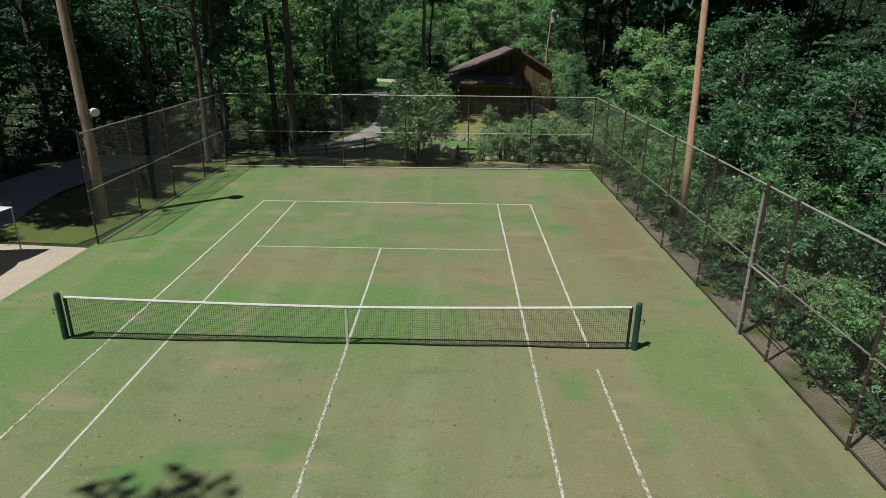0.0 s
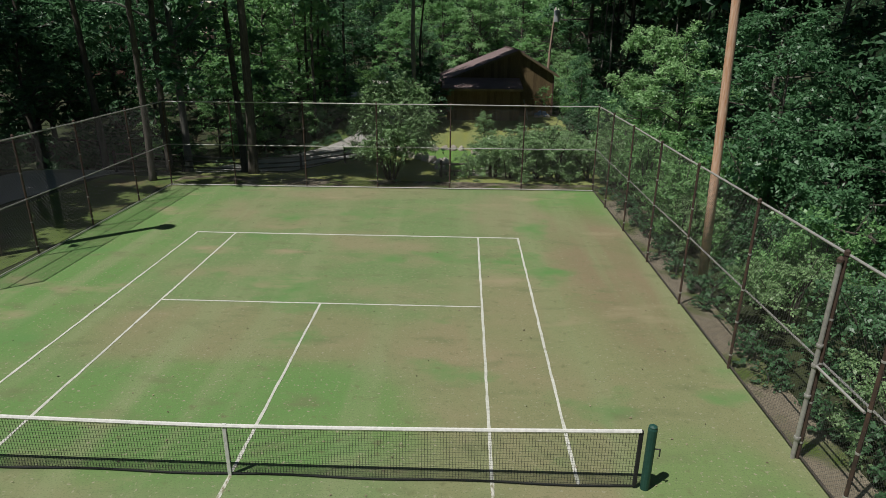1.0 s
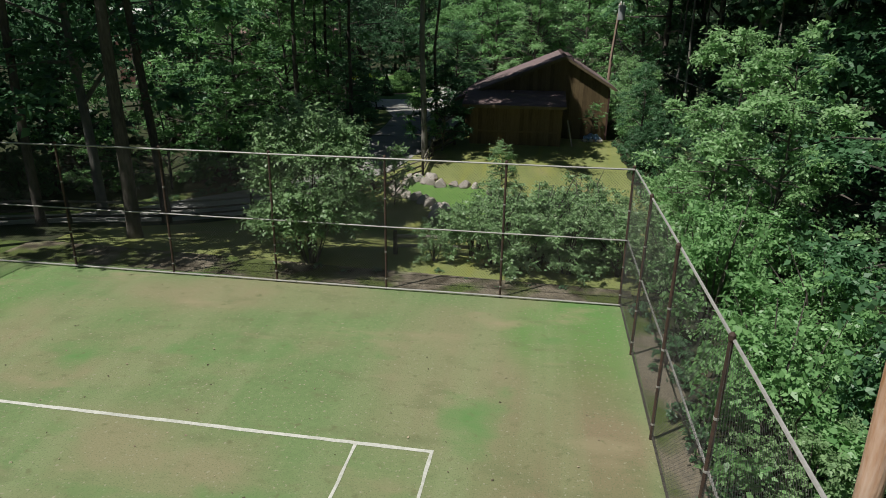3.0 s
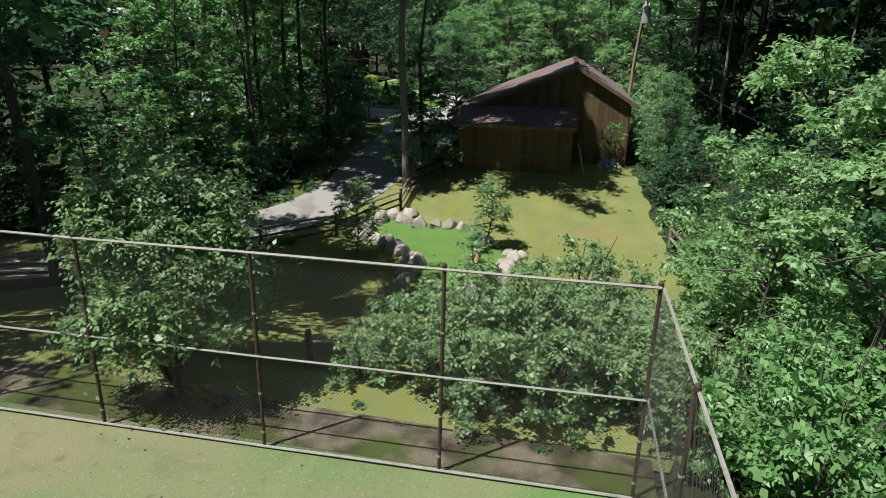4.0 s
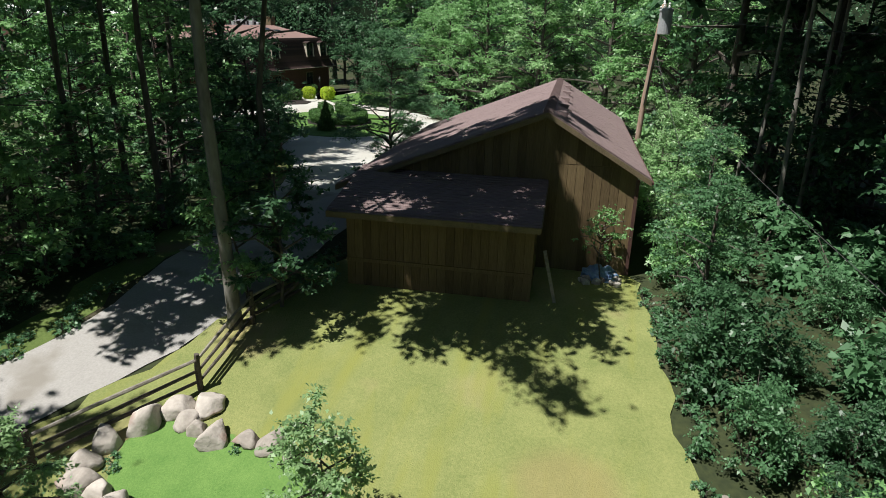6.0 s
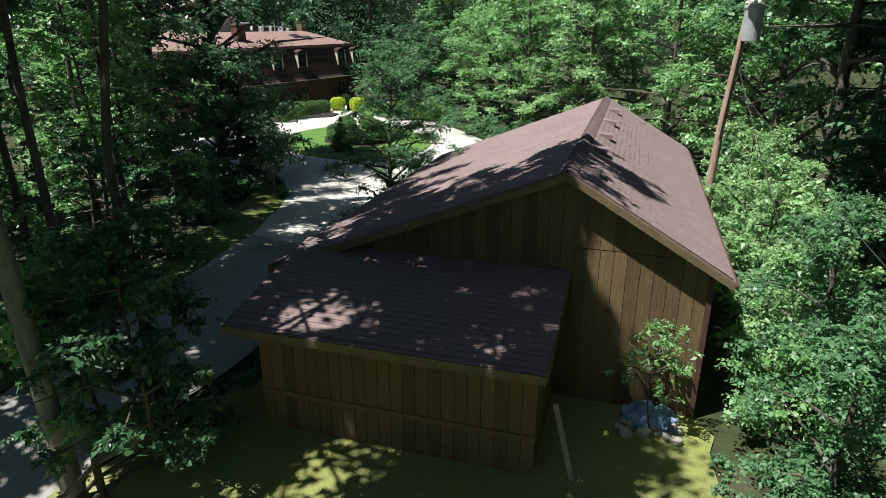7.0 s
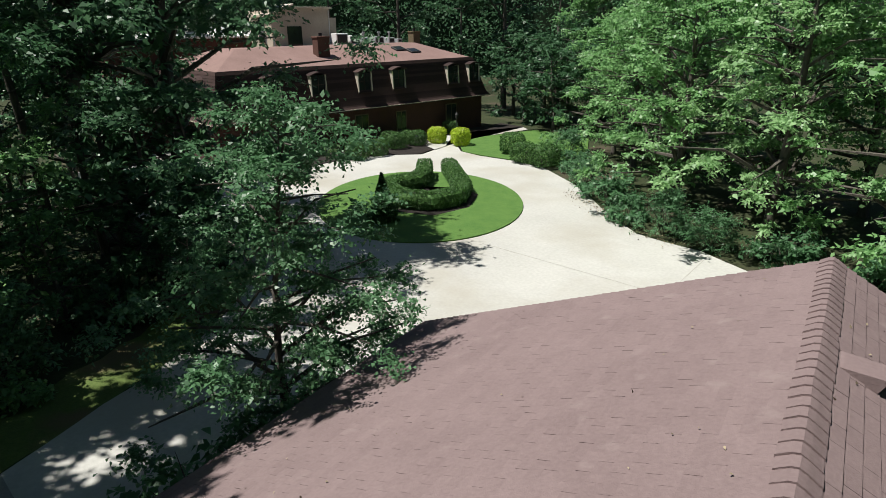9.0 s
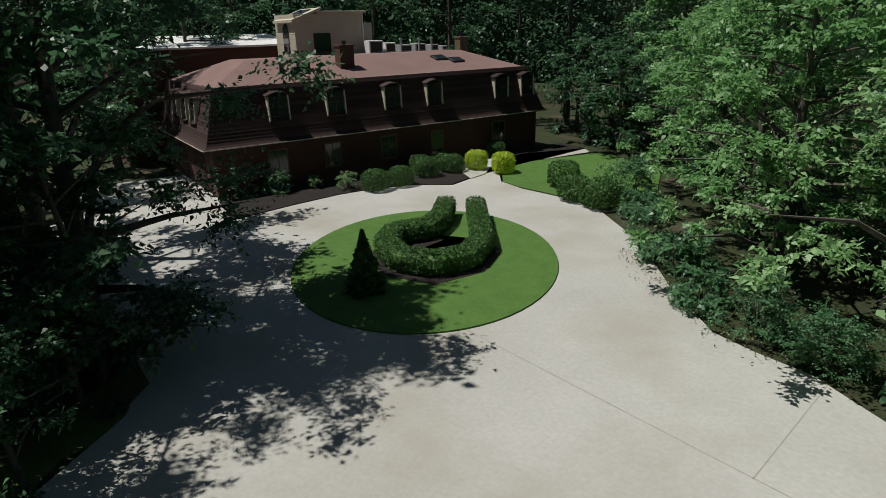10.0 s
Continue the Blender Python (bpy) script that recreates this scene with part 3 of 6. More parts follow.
fence("chain_link_fence", (-9.2, 18.2), (9.2, 18.43), [0, 2.85, 5.95, 9.06, 12.2, 15.3, 18.4], "tall galvanised chain-link fence across the court end", 0.13)
fence("chain_link_fence", (9.2, -19.5), (9.2, 18.5), [1, 4, 7, 10, 13, 16.1, 19.08, 20.34, 23.2, 26.4, 29.4, 32.4, 35.4], "tall rusty chain-link fence beside shrubs", 0.0, RAIL)
fence("chain_link_fence", (-9.22, 6.33), (-9.22, 18.35), [0, 2.95, 5.85, 9.05], "tall chain-link fence beside the driveway")
gate = thing("gate_brace", "galvanised post braced to a rusty fence post", "brace")
part("brace_rail", T([(9.13, 0.84, 1.75), (9.13, -0.42, 1.75)], 0.022, 8), STEEL, gate)
part("brace_post", T([(9.12, 0.84, 0.0), (9.12, 0.84, 3.5)], 0.036, 10), STEEL, gate)
part("brace_cap", lathe([(0.05, 3.48), (0.05, 3.53), (0.02, 3.57)], 10, (9.12, 0.84, 0)), RUST, gate)
for z in (0.4, 1.2, 1.75, 2.1):
    part("clamp", lathe([(0.05, z - 0.025), (0.053, z), (0.05, z + 0.025)], 10, (9.12, 0.84, 0)), STEEL, gate)

# ---- light poles ----
def light_pole(x, y, h, label, slim=1.0, lean=0.04, reach=0.8, wood=POLE):
    """A wooden pole with an arm and a lamp at the top; lean: how far the top stands off, in metres."""
    th = thing("light_pole", label, "light pole", (x, y, 0), group="court light poles")
    part("shaft", T([(lean * f, 0.02 * f, h * f - (0.3 if f == 0 else 0)) for f in (0, 0.25, 0.5, 0.75, 1)], [0.19 * slim, 0.178 * slim, 0.166 * slim, 0.152 * slim, 0.138 * slim], 14), wood, th, smooth=True)
    s = -1 if x > 0 else 1
    part("arm", T([(lean, 0, h - 0.4), (lean + (reach - 0.05) * s, 0.1, h - 0.15)], 0.03, 8), METAL_GREY, th)
    part("lamp_head", lathe([(0.08, 0.3), (0.14, 0.22), (0.3, 0.08), (0.34, 0.0), (0.3, -0.02)], 16, (lean + reach * s, 0.1, h - 0.3)), METAL_GREY, th, "round grey flood lamp")
    return th


lp = light_pole(-10.62, 9.3, 10.4, "tall brown wooden light pole beside the fence", 1.0, -0.2, 0.32, POLE_GREY)
fl = lathe([(0.03, 0), (0.09, 0.05), (0.15, 0.2), (0.16, 0.23)], 12)
bmesh.ops.transform(fl, matrix=pose(0.32, -0.1, 3.95, 115, 0, 50), verts=fl.verts)
part("floodlight", fl, WHITE, lp, "small white floodlight")
part("bracket", T([(0.1, 0, 3.9), (0.34, -0.08, 3.95)], 0.025, 6), METAL_GREY, lp)
light_pole(10.58, 9.0, 10.6, "tall orange-brown wooden light pole in shrubs", 0.7, -0.43)

# ---- barn ----
barn = thing("barn", "brown wooden barn with mauve shingle roof and lean-to", "barn")
barn.matrix_basis = pose(8, 46, 0) @ pose(0, 0, 0, -0.6, 0, 0.7) @ pose(-8, -46, 0)
GZ = -0.45
RX, RZ, YF, YB = 8.0, 4.9, 45.75, 60.4
LX, LZ, EX, EZ = 0.8, 2.03, 11.4, 2.92


def wall_panel(name, x0, x1, y, z0, top, material, parent, face=-1):
    """Upright boards along x, each with its own edges; top(x) gives their height."""
    k = max(1, round((x1 - x0) / 0.27))
    for i in range(k):
        a, b = x0 + (x1 - x0) * i / k, x0 + (x1 - x0) * (i + 1) / k
        bm = bmesh.new()
        g = 0.006
        vs = [bm.verts.new(c) for c in ((a + g, y, z0), (b - g, y, z0), (b - g, y, top(b)), (a + g, y, top(a)), (a + g, y + 0.03, z0), (b - g, y + 0.03, z0), (b - g, y + 0.03, top(b)), (a + g, y + 0.03, top(a)))]
        for fc in ((0, 1, 2, 3), (7, 6, 5, 4), (0, 4, 5, 1), (1, 5, 6, 2), (2, 6, 7, 3), (3, 7, 4, 0)):
            bm.faces.new([vs[j] for j in fc])
        part(name, bm, material, parent)


def gable(x):
    return (RZ - (RX - x) * 0.4 if x < RX else RZ - (x - RX) * 0.582) - 0.14


bm = bmesh.new()
wx0, wx1, wy0, wy1 = 1.5, 11.0, 46.06, 60.0
prof = [(wx0, GZ - 1.0), (wx1, GZ - 1.0), (wx1, gable(wx1)), (RX, gable(RX)), (wx0, gable(wx0))]
f0 = [bm.verts.new((x, wy0, z)) for x, z in prof]
f1 = [bm.verts.new((x, wy1, z)) for x, z in prof]
bm.faces.new(f0)
bm.faces.new(f1[::-1])
for k in range(5):
    bm.faces.new((f0[k], f1[k], f1[(k + 1) % 5], f0[(k + 1) % 5]))
bmesh.ops.recalc_face_normals(bm, faces=bm.faces[:])
part("wall", bm, SIDING, barn)
wall_panel("board", 8.2, 11.0, 46.02, GZ - 0.2, lambda x: min(gable(x) - 0.02, 3.2), SIDING, barn)
wall_panel("board", 1.6, 8.2, 46.02, 2.3, lambda x: gable(x) - 0.03, SIDING, barn)
wall_panel("board", 8.2, 10.9, 46.015, 3.22, lambda x: max(gable(x) - 0.03, 3.23), SIDING, barn)
part("corner_board", B((10.95, 45.97, GZ), (11.06, 46.07, 2.85)), TRIM_RED, barn, "dark red corner board")
# roof decks
bm = bmesh.new()
for (xa, za, xb, zb) in ((RX, RZ, LX, LZ), (RX, RZ, EX, EZ)):
    v = [bm.verts.new(c) for c in ((xa, YF, za), (xb, YF, zb), (xb, YB, zb), (xa, YB, za), (xa, YF, za - 0.09), (xb, YF, zb - 0.09), (xb, YB, zb - 0.09), (xa, YB, za - 0.09))]
    for fc in ((0, 1, 2, 3), (7, 6, 5, 4), (0, 4, 5, 1), (1, 5, 6, 2), (2, 6, 7, 3)):
        bm.faces.new([v[j] for j in fc])
bmesh.ops.recalc_face_normals(bm, faces=bm.faces[:])
part("roof", bm, SHINGLE, barn)
for xa, za, xb, zb in ((RX, RZ, LX, LZ), (RX, RZ, EX, EZ)):
    for y in (YF - 0.03, YB + 0.0):
        bm = bmesh.new()
        v = [bm.verts.new(c) for c in ((xa, y, za - 0.03), (xb, y, zb - 0.03), (xb, y, zb - 0.2), (xa, y, za - 0.2), (xa, y + 0.03, za - 0.03), (xb, y + 0.03, zb - 0.03), (xb, y + 0.03, zb - 0.2), (xa, y + 0.03, za - 0.2))]
        for fc in ((0, 1, 2, 3), (7, 6, 5, 4), (0, 4, 5, 1), (1, 5, 6, 2), (2, 6, 7, 3), (3, 7, 4, 0)):
            bm.faces.new([v[j] for j in fc])
        part("fascia", bm, FASCIA, barn)
part("gutter", B((EX - 0.02, YF, EZ - 0.16), (EX + 0.08, YB, EZ - 0.06), None, 0.02), TRIM_RED, barn)
# lean-to
LA, LB_, LY0, LY1, LZ0, LZ1 = 1.68, 8.16, 42.65, 46.3, 2.02, 2.68
lean = part("lean_to", B((2.15, 43.15, GZ - 0.6), (7.95, 46.2, 2.0)), SIDING, barn, "low lean-to shed of brown boards")
wall_panel("board", 2.15, 7.98, 43.11, GZ - 0.35, lambda x: 2.02, SIDING, lean)
part("skirt_board", B((2.13, 43.08, 0.28), (8.0, 43.11, 0.4), None, 0.006), SIDING, lean)
sl = (LZ1 - LZ0) / (LY1 - LY0)
mlean = Matrix.Translation((0, LY0, LZ0)) @ Matrix.Rotation(math.atan(sl), 4, 'X')
part("roof_deck", B((LA, 0, -0.09), (LB_, (LY1 - LY0) * math.sqrt(1 + sl * sl), 0), mlean), SHINGLE, lean)
part("eave_board", B((LA, LY0 - 0.03, LZ0 - 0.2), (LB_, LY0, LZ0 - 0.02)), FASCIA, lean)
part("side_fascia", B((LB_, 0, -0.16), (LB_ + 0.03, 3.7, -0.01), mlean), FASCIA, lean)
# roof vents along the right slope
mr = Matrix.Translation((RX, 0, RZ)) @ Matrix.Rotation(math.atan(0.582), 4, 'Y')
for y in (46.9, 49.3, 51.6, 54.4, 57.4):
    bm = bmesh.new()
    v = [bm.verts.new(mr @ Vector(c)) for c in ((0.22, y - 0.2, 0.02), (0.22, y + 0.2, 0.02), (0.62, y + 0.2, 0.02), (0.62, y - 0.2, 0.02), (0.25, y - 0.18, 0.04), (0.25, y + 0.18, 0.04), (0.62, y + 0.18, 0.2), (0.62, y - 0.18, 0.2))]
    for fc in ((4, 7, 6, 5), (0, 4, 5, 1), (0, 3, 7, 4), (1, 5, 6, 2), (3, 2, 6, 7)):
        bm.faces.new([v[j] for j in fc])
    vent = part("roof_vent", bm, SHINGLE, barn)
    # near-black plate on the closed front paints the shade inside an opening
    part("vent_mouth", B((0.621, y - 0.16, 0.04), (0.625, y + 0.16, 0.17), mr), DARK, vent)

# things by the barn
tarp = thing("tarp", "crumpled pale blue tarpaulin lying by the barn wall", "tarp", (10.1, 45.5, GZ))
bm = bmesh.new()
bmesh.ops.create_icosphere(bm, subdivisions=4, radius=1)
for vv in bm.verts:
    n1 = noise.noise(vv.co * 2.3) * 0.45 + noise.noise(vv.co * 6) * 0.2
    vv.co = Vector((vv.co.x * 0.55, vv.co.y * 0.35, max(vv.co.z, -0.15) * 0.38)) * (1 + n1)
    vv.co.z += 0.05
part("sheet", bm, TARP, tarp, smooth=True)
heap = thing("rubble_heap", "small heap of pale stones and scrap by the barn", "rubble", (10.3, 45.35, GZ), group="")
rk = random.Random(5)
for k in range(16):
    bm = bmesh.new()
    bmesh.ops.create_icosphere(bm, subdivisions=1, radius=rk.uniform(0.07, 0.17))
    for vv in bm.verts:
        vv.co *= 1 + rk.uniform(-0.25, 0.2)
    bmesh.ops.translate(bm, verts=bm.verts, vec=(rk.uniform(-0.9, 0.5), rk.uniform(-0.45, 0.15), rk.uniform(0.03, 0.12)))
    part("stone", bm, ROCK, heap)
plank = thing("leaning_plank", "weathered grey plank leaning on the lean-to", "plank", (8.5, 43.3, GZ))
part("board", B((-0.05, 0, 0), (0.05, 0.03, 1.7), pose(0.25, -0.15, 0, 0, -14, 0)), RAIL_PALE, plank)

# ---- utility pole ----
up = thing("utility_pole", "leaning wooden utility pole with grey transformer", "utility pole", (11.66, 55.0, land1(11, 55)))
UZ = land1(11, 55)
part("shaft", T([(0, 0, -0.3), (0, 0, 3.0 - UZ), (0.05, 0, 4.5 - UZ), (0.26, 0, 7.2 - UZ), (0.36, 0, 8.35 - UZ)], [0.14, 0.125, 0.12, 0.11, 0.1], 12), POLE_GREY, up, smooth=True)
tr = part("transformer", lathe([(0.2, 0), (0.27, 0.03), (0.27, 0.92), (0.3, 0.94), (0.3, 0.99), (0.2, 1.06), (0.06, 1.08)], 18, (0.46, -0.2, 7.15 - UZ)), METAL_GREY, up, "light grey transformer can", smooth=False)
for k in (-1, 1):
    part("bushing", lathe([(0.03, 0), (0.05, 0.05), (0.03, 0.1), (0.05, 0.15), (0.02, 0.2)], 8, (0.46 + 0.1 * k, -0.2, 8.22 - UZ)), WHITE, tr)
part("bracket", B((0.26, -0.16, 7.3 - UZ), (0.4, 0.02, 7.9 - UZ)), DARK, up)
part("cutout", T([(0.34, -0.12, 7.95 - UZ), (0.2, -0.3, 8.25 - UZ)], 0.04, 6), WHITE, up)
part("insulator", lathe([(0.03, 0), (0.055, 0.03), (0.03, 0.07), (0.055, 0.1), (0.02, 0.16)], 8, (0.36, 0, 8.35 - UZ)), WHITE, up)
part("riser", T([(0.05, -0.12, 4.2 - UZ), (0.18, -0.14, 6.0 - UZ), (0.27, -0.14, 7.2 - UZ)], 0.025, 6), DARK, up)


def cable(name, p, q, sag, label, rad=0.012):
    pts = [Vector(p).lerp(Vector(q), t) - Vector((0, 0, sag * 4 * t * (1 - t))) for t in np.linspace(0, 1, 17)]
    tagged(part(name, T(pts, rad, 4), CABLE), label, "cable", "overhead cables")


cable("guy_wire", (11.95, 55, 6.4), (13.6, 45.0, 0), 0.05, "thin steel guy wire from the utility pole")
cable("overhead_cable", (11.9, 55, 6.0), (11.0, 59.0, 3.1), 0.4, "thin black service cable to the barn")
cable("overhead_cable", (12.15, 55, 7.9), (30, 20, 9.0), 1.0, "thin black overhead cable")
cable("guy_wire", (11.98, 55, 6.2), (14.8, 57, -0.7), 0.05, "thin steel guy wire from the utility pole")
cable("service_wire", (12.9, 23.5, 4.7), (11.85, 55, 6.1), 0.55, "thin grey service wire above the lawn edge", 0.006)


# ---- house ----
house = thing("house", "two-storey brick house with brown shingled mansard roof", "house", (-28.5, 76.9, PLAZA_Z), 75.9)
HL, HD = 25.4, 13.0


def hpart(name, bm, material, parent=None, label=""):
    return part(name, bm, material, parent or house, label)


hpart("wall", B((0, 0, -0.3), (HL, HD, 3.1)), BRICK)
# mansard: lapped courses on the front and on the near end
COURSES = [(-0.62, 3.0), (-0.5, 3.05)] + [(-0.35 + 0.95 * (k / 15) ** 0.9, 3.2 + 3.1 * k / 15) for k in range(16)]
for k in range(len(COURSES) - 1):
    (v0, z0), (v1, z1) = COURSES[k], COURSES[k + 1]
    bm = bmesh.new()
    for side in (0, 1, 2):
        def P(v, z):
            if side == 0:
                return (v, v, z), (HL - v, v, z)
            if side == 1:
                return (v, HD - v, z), (v, v, z)
            return (HL - v, v, z), (HL - v, HD - v, z)
        a0, b0 = P(v0 - 0.03, z0)
        a1, b1 = P(v1, z1 + 0.02)
        c0, d0 = P(v0 + 0.02, z0)
        q = [bm.verts.new(c) for c in (a0, b0, b1, a1, c0, d0)]
        bm.faces.new((q[0], q[1], q[2], q[3]))
        bm.faces.new((q[4], q[5], q[1], q[0]))
    hpart("shake_course", bm, MANSARD)
hpart("drip_edge", B((-0.66, -0.67, 2.97), (HL + 0.6, -0.645, 3.02)), CREAM)
hpart("drip_edge", B((-0.67, -0.6, 2.97), (-0.645, HD, 3.02)), CREAM)
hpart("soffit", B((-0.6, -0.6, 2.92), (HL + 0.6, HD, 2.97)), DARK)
bm = bmesh.new()
lo = [(0.8, 0.8), (HL - 0.8, 0.8), (HL - 0.8, HD - 0.8), (0.8, HD - 0.8)]
hi = [(4.2, 5.2), (HL - 3.6, 5.2), (HL - 3.6, HD - 4.5), (4.2, HD - 4.5)]
v0 = [bm.verts.new((x, y, 6.2)) for x, y in lo]
v1 = [bm.verts.new((x, y, 6.34)) for x, y in lo]
v2 = [bm.verts.new((x, y, 7.62)) for x, y in hi]
for k in range(4):
    j = (k + 1) % 4
    bm.faces.new((v0[k], v0[j], v1[j], v1[k]))
    bm.faces.new((v1[k], v1[j], v2[j], v2[k]))
bm.faces.new(v2)
hpart("roof", bm, ROOF_TOP, None, "reddish gravel hip roof")


def dormer(u, side=0, w=1.35):
    """A mansard dormer: cream cheeks, curved hood, dark window with frame and bars."""
    d = new("dormer")
    d.parent = house
    d.matrix_basis = pose(u, 0, 0) if side == 0 else pose(0, u, 0, 0, 0, -90)
    h = w / 2
    tagged(d, "dormer with cream cheeks and curved hood")
    for s in (-1, 1):
        bm = bmesh.new()
        q = [bm.verts.new((s * h + o, v, z)) for o in (0, -0.08 * s) for v, z in ((-0.12, 4.2), (-0.02, 5.75), (0.75, 5.75), (0.2, 4.2))]
        for fc in ((0, 1, 2, 3), (7, 6, 5, 4), (0, 4, 5, 1), (1, 5, 6, 2)):
            bm.faces.new([q[j] for j in fc])
        bmesh.ops.recalc_face_normals(bm, faces=bm.faces[:])
        part("cheek", bm, CREAM, d)
    bm = bmesh.new()
    arc = [(-h - 0.12 + (w + 0.24) * k / 8, 5.74 + 0.22 * math.sin(math.pi * k / 8)) for k in range(9)]
    fr = [bm.verts.new((x, -0.2, z)) for x, z in arc]
    bk = [bm.verts.new((x, 0.9, z + 0.05)) for x, z in arc]
    fl_ = [bm.verts.new((x, -0.2, z - 0.1)) for x, z in arc]
    for k in range(8):
        bm.faces.new((fr[k], fr[k + 1], bk[k + 1], bk[k]))
        bm.faces.new((fl_[k], fl_[k + 1], fr[k + 1], fr[k]))
    part("hood", bm, MANSARD, d)
    part("pane", B((-h + 0.1, 0.02, 4.3), (h - 0.1, 0.04, 5.72)), GLASS, d)
    part("bar", B((-0.02, -0.005, 4.3), (0.02, 0.02, 5.7)), MANSARD, d)
    part("bar", B((-h + 0.1, -0.005, 5.0), (h - 0.1, 0.02, 5.05)), MANSARD, d)
    part("sill", B((-h - 0.05, -0.2, 4.14), (h + 0.05, 0.05, 4.22)), MANSARD, d)


for u in (4.3, 8.1, 12.3, 15.7, 21.8, 24.4):
    dormer(u)
for v in (3.2, 5.4, 8.0):
    dormer(v, 1)
for u, wd, z0, z1 in ((3.9, 1.3, 0.9, 2.5), (7.6, 1.2, 0.9, 2.5), (11.8, 1.3, 0.9, 2.5), (15.8, 1.1, 0.05, 2.4), (21.5, 1.3, 0.9, 2.5)):
    wn_ = hpart("window", B((u - wd / 2, -0.05, z0), (u + wd / 2, 0.02, z1), None, 0.01), FASCIA)
    part("pane", B((u - wd / 2 + 0.09, -0.06, z0 + 0.09), (u - 0.03, -0.04, z1 - 0.09)), GLASS, wn_)
    part("pane", B((u + 0.03, -0.06, z0 + 0.09), (u + wd / 2 - 0.09, -0.04, z1 - 0.09)), GLASS, wn_)
for v in (3.5, 8.5):
    gd = hpart("garage_door", B((-0.04, v - 1.4, 0), (0.02, v + 1.4, 2.3)), MANSARD)
    for k in range(4):
        part("door_panel", B((-0.06, v - 1.35, 0.05 + k * 0.56), (-0.03, v + 1.35, 0.56 + k * 0.56), None, 0.01), MANSARD, gd)


def chimney(u, v, w, d, z0, z1, material):
    c = hpart("chimney", B((u - w / 2, v - d / 2, z0), (u + w / 2, v + d / 2, z1)), material)
    part("chimney_cap", B((u - w / 2 - 0.06, v - d / 2 - 0.06, z1), (u + w / 2 + 0.06, v + d / 2 + 0.06, z1 + 0.12), None, 0.02), material, c)
    part("flue", lathe([(0.14, z1 + 0.12), (0.14, z1 + 0.35), (0.18, z1 + 0.37)], 10, (u, v, 0)), DARK, c)


chimney(10.4, 3.0, 1.05, 0.8, 6.6, 8.3, BRICK)
chimney(23.2, 7.0, 0.8, 0.8, 6.5, 8.5, FASCIA)
for u, z in ((18.6, 0.0), (19.7, -0.45)):
    s_ = (7.62 - 6.34) / 4.4
    v = 3.6 + z * 1.5
    ms = Matrix.Translation((u, v, 6.34 + (v - 0.8) * s_ + 0.02)) @ Matrix.Rotation(math.atan(s_), 4, 'X')
    sk = hpart("skylight", B((-0.55, -0.45, 0), (0.55, 0.45, 0.12), ms, 0.02), DARK)
    part("pane", B((-0.45, -0.35, 0.121), (0.45, 0.35, 0.13), ms), GLASS, sk)
# belvedere behind the ridge
tw = hpart("belvedere", B((9.5, 9.2, 6.4), (15.2, 13.2, 10.05)), CREAM, None, "cream clapboard belvedere")
for k in range(20):
    z = 7.0 + k * 0.18
    part("clapboard", B((9.48, 9.17, z), (15.22, 9.2, z + 0.165)), CREAM, tw)
    part("clapboard", B((9.47, 9.17, z), (9.5, 13.2, z + 0.165)), CREAM, tw)
part("belvedere_roof", B((11.3, 8.95, 10.62), (15.4, 13.4, 10.78), None, 0.02), CREAM, tw)
bm = bmesh.new()
q = [bm.verts.new(c) for c in ((9.2, 8.95, 10.0), (11.6, 8.95, 10.85), (11.6, 12.9, 10.85), (9.2, 12.9, 10.0), (9.2, 8.95, 10.18), (11.6, 8.95, 11.03), (11.6, 12.9, 11.03), (9.2, 12.9, 10.18))]
for fc in ((3, 2, 1, 0), (4, 5, 6, 7), (0, 1, 5, 4), (1, 2, 6, 5), (2, 3, 7, 6), (3, 0, 4, 7)):
    bm.faces.new([q[j] for j in fc])
lr_ = part("sloped_roof", bm, CREAM, tw)
mb = Matrix.Translation((9.2, 10.9, 10.19)) @ Matrix.Rotation(-math.atan(0.85 / 2.4), 4, 'Y')
part("skylight", B((0.5, -1.1, 0), (2.1, 1.1, 0.06), mb, 0.01), GLASS, lr_)
part("downpipe", T([(15.1, 9.1, 7.0), (15.1, 9.1, 10.5)], 0.05, 6), WHITE, tw)
ap = lathe([(0.55, 0), (0.55, 0.05)], 16)
bmesh.ops.transform(ap, matrix=pose(9.45, 11.0, 9.4, 0, -90, 0), verts=ap.verts)
box(ap, (9.40, 10.45, 7.9), (9.45, 11.55, 9.4))
part("arched_window", ap, GLASS, tw)
part("upper_wall", B((11.3, 9.19, 10.05), (15.2, 13.2, 10.62)), CREAM, tw)
part("window", B((10.9, 9.12, 7.5), (12.3, 9.16, 9.2)), GLASS, tw)
part("bay", B((15.2, 10, 6.8), (16.4, 12.5, 9.9)), CREAM, tw)
bm = bmesh.new()
q = [bm.verts.new(c) for c in ((-3, 13.6, 8.32), (11.4, 13.6, 8.32), (11.4, 21, 9.15), (-3, 21, 9.15), (-3, 13.6, 8.46), (11.4, 13.6, 8.46), (11.4, 21, 9.29), (-3, 21, 9.29))]
for fc in ((3, 2, 1, 0), (4, 5, 6, 7), (0, 1, 5, 4), (1, 2, 6, 5), (2, 3, 7, 6), (3, 0, 4, 7)):
    bm.faces.new([q[j] for j in fc])
hpart("rear_roof", bm, WHITE, None, "low white membrane roof behind the ridge")
for u in (8.6, 9.3):
    hpart("vent_pipe", lathe([(0.06, 7.4), (0.06, 8.3), (0.12, 8.32), (0.12, 8.45)], 8, (u, 8.6, 0)), METAL_GREY)
hpart("rear_wing", B((-2.6, 14.05, -0.3), (11.4, 20, 8.3)), BRICK)
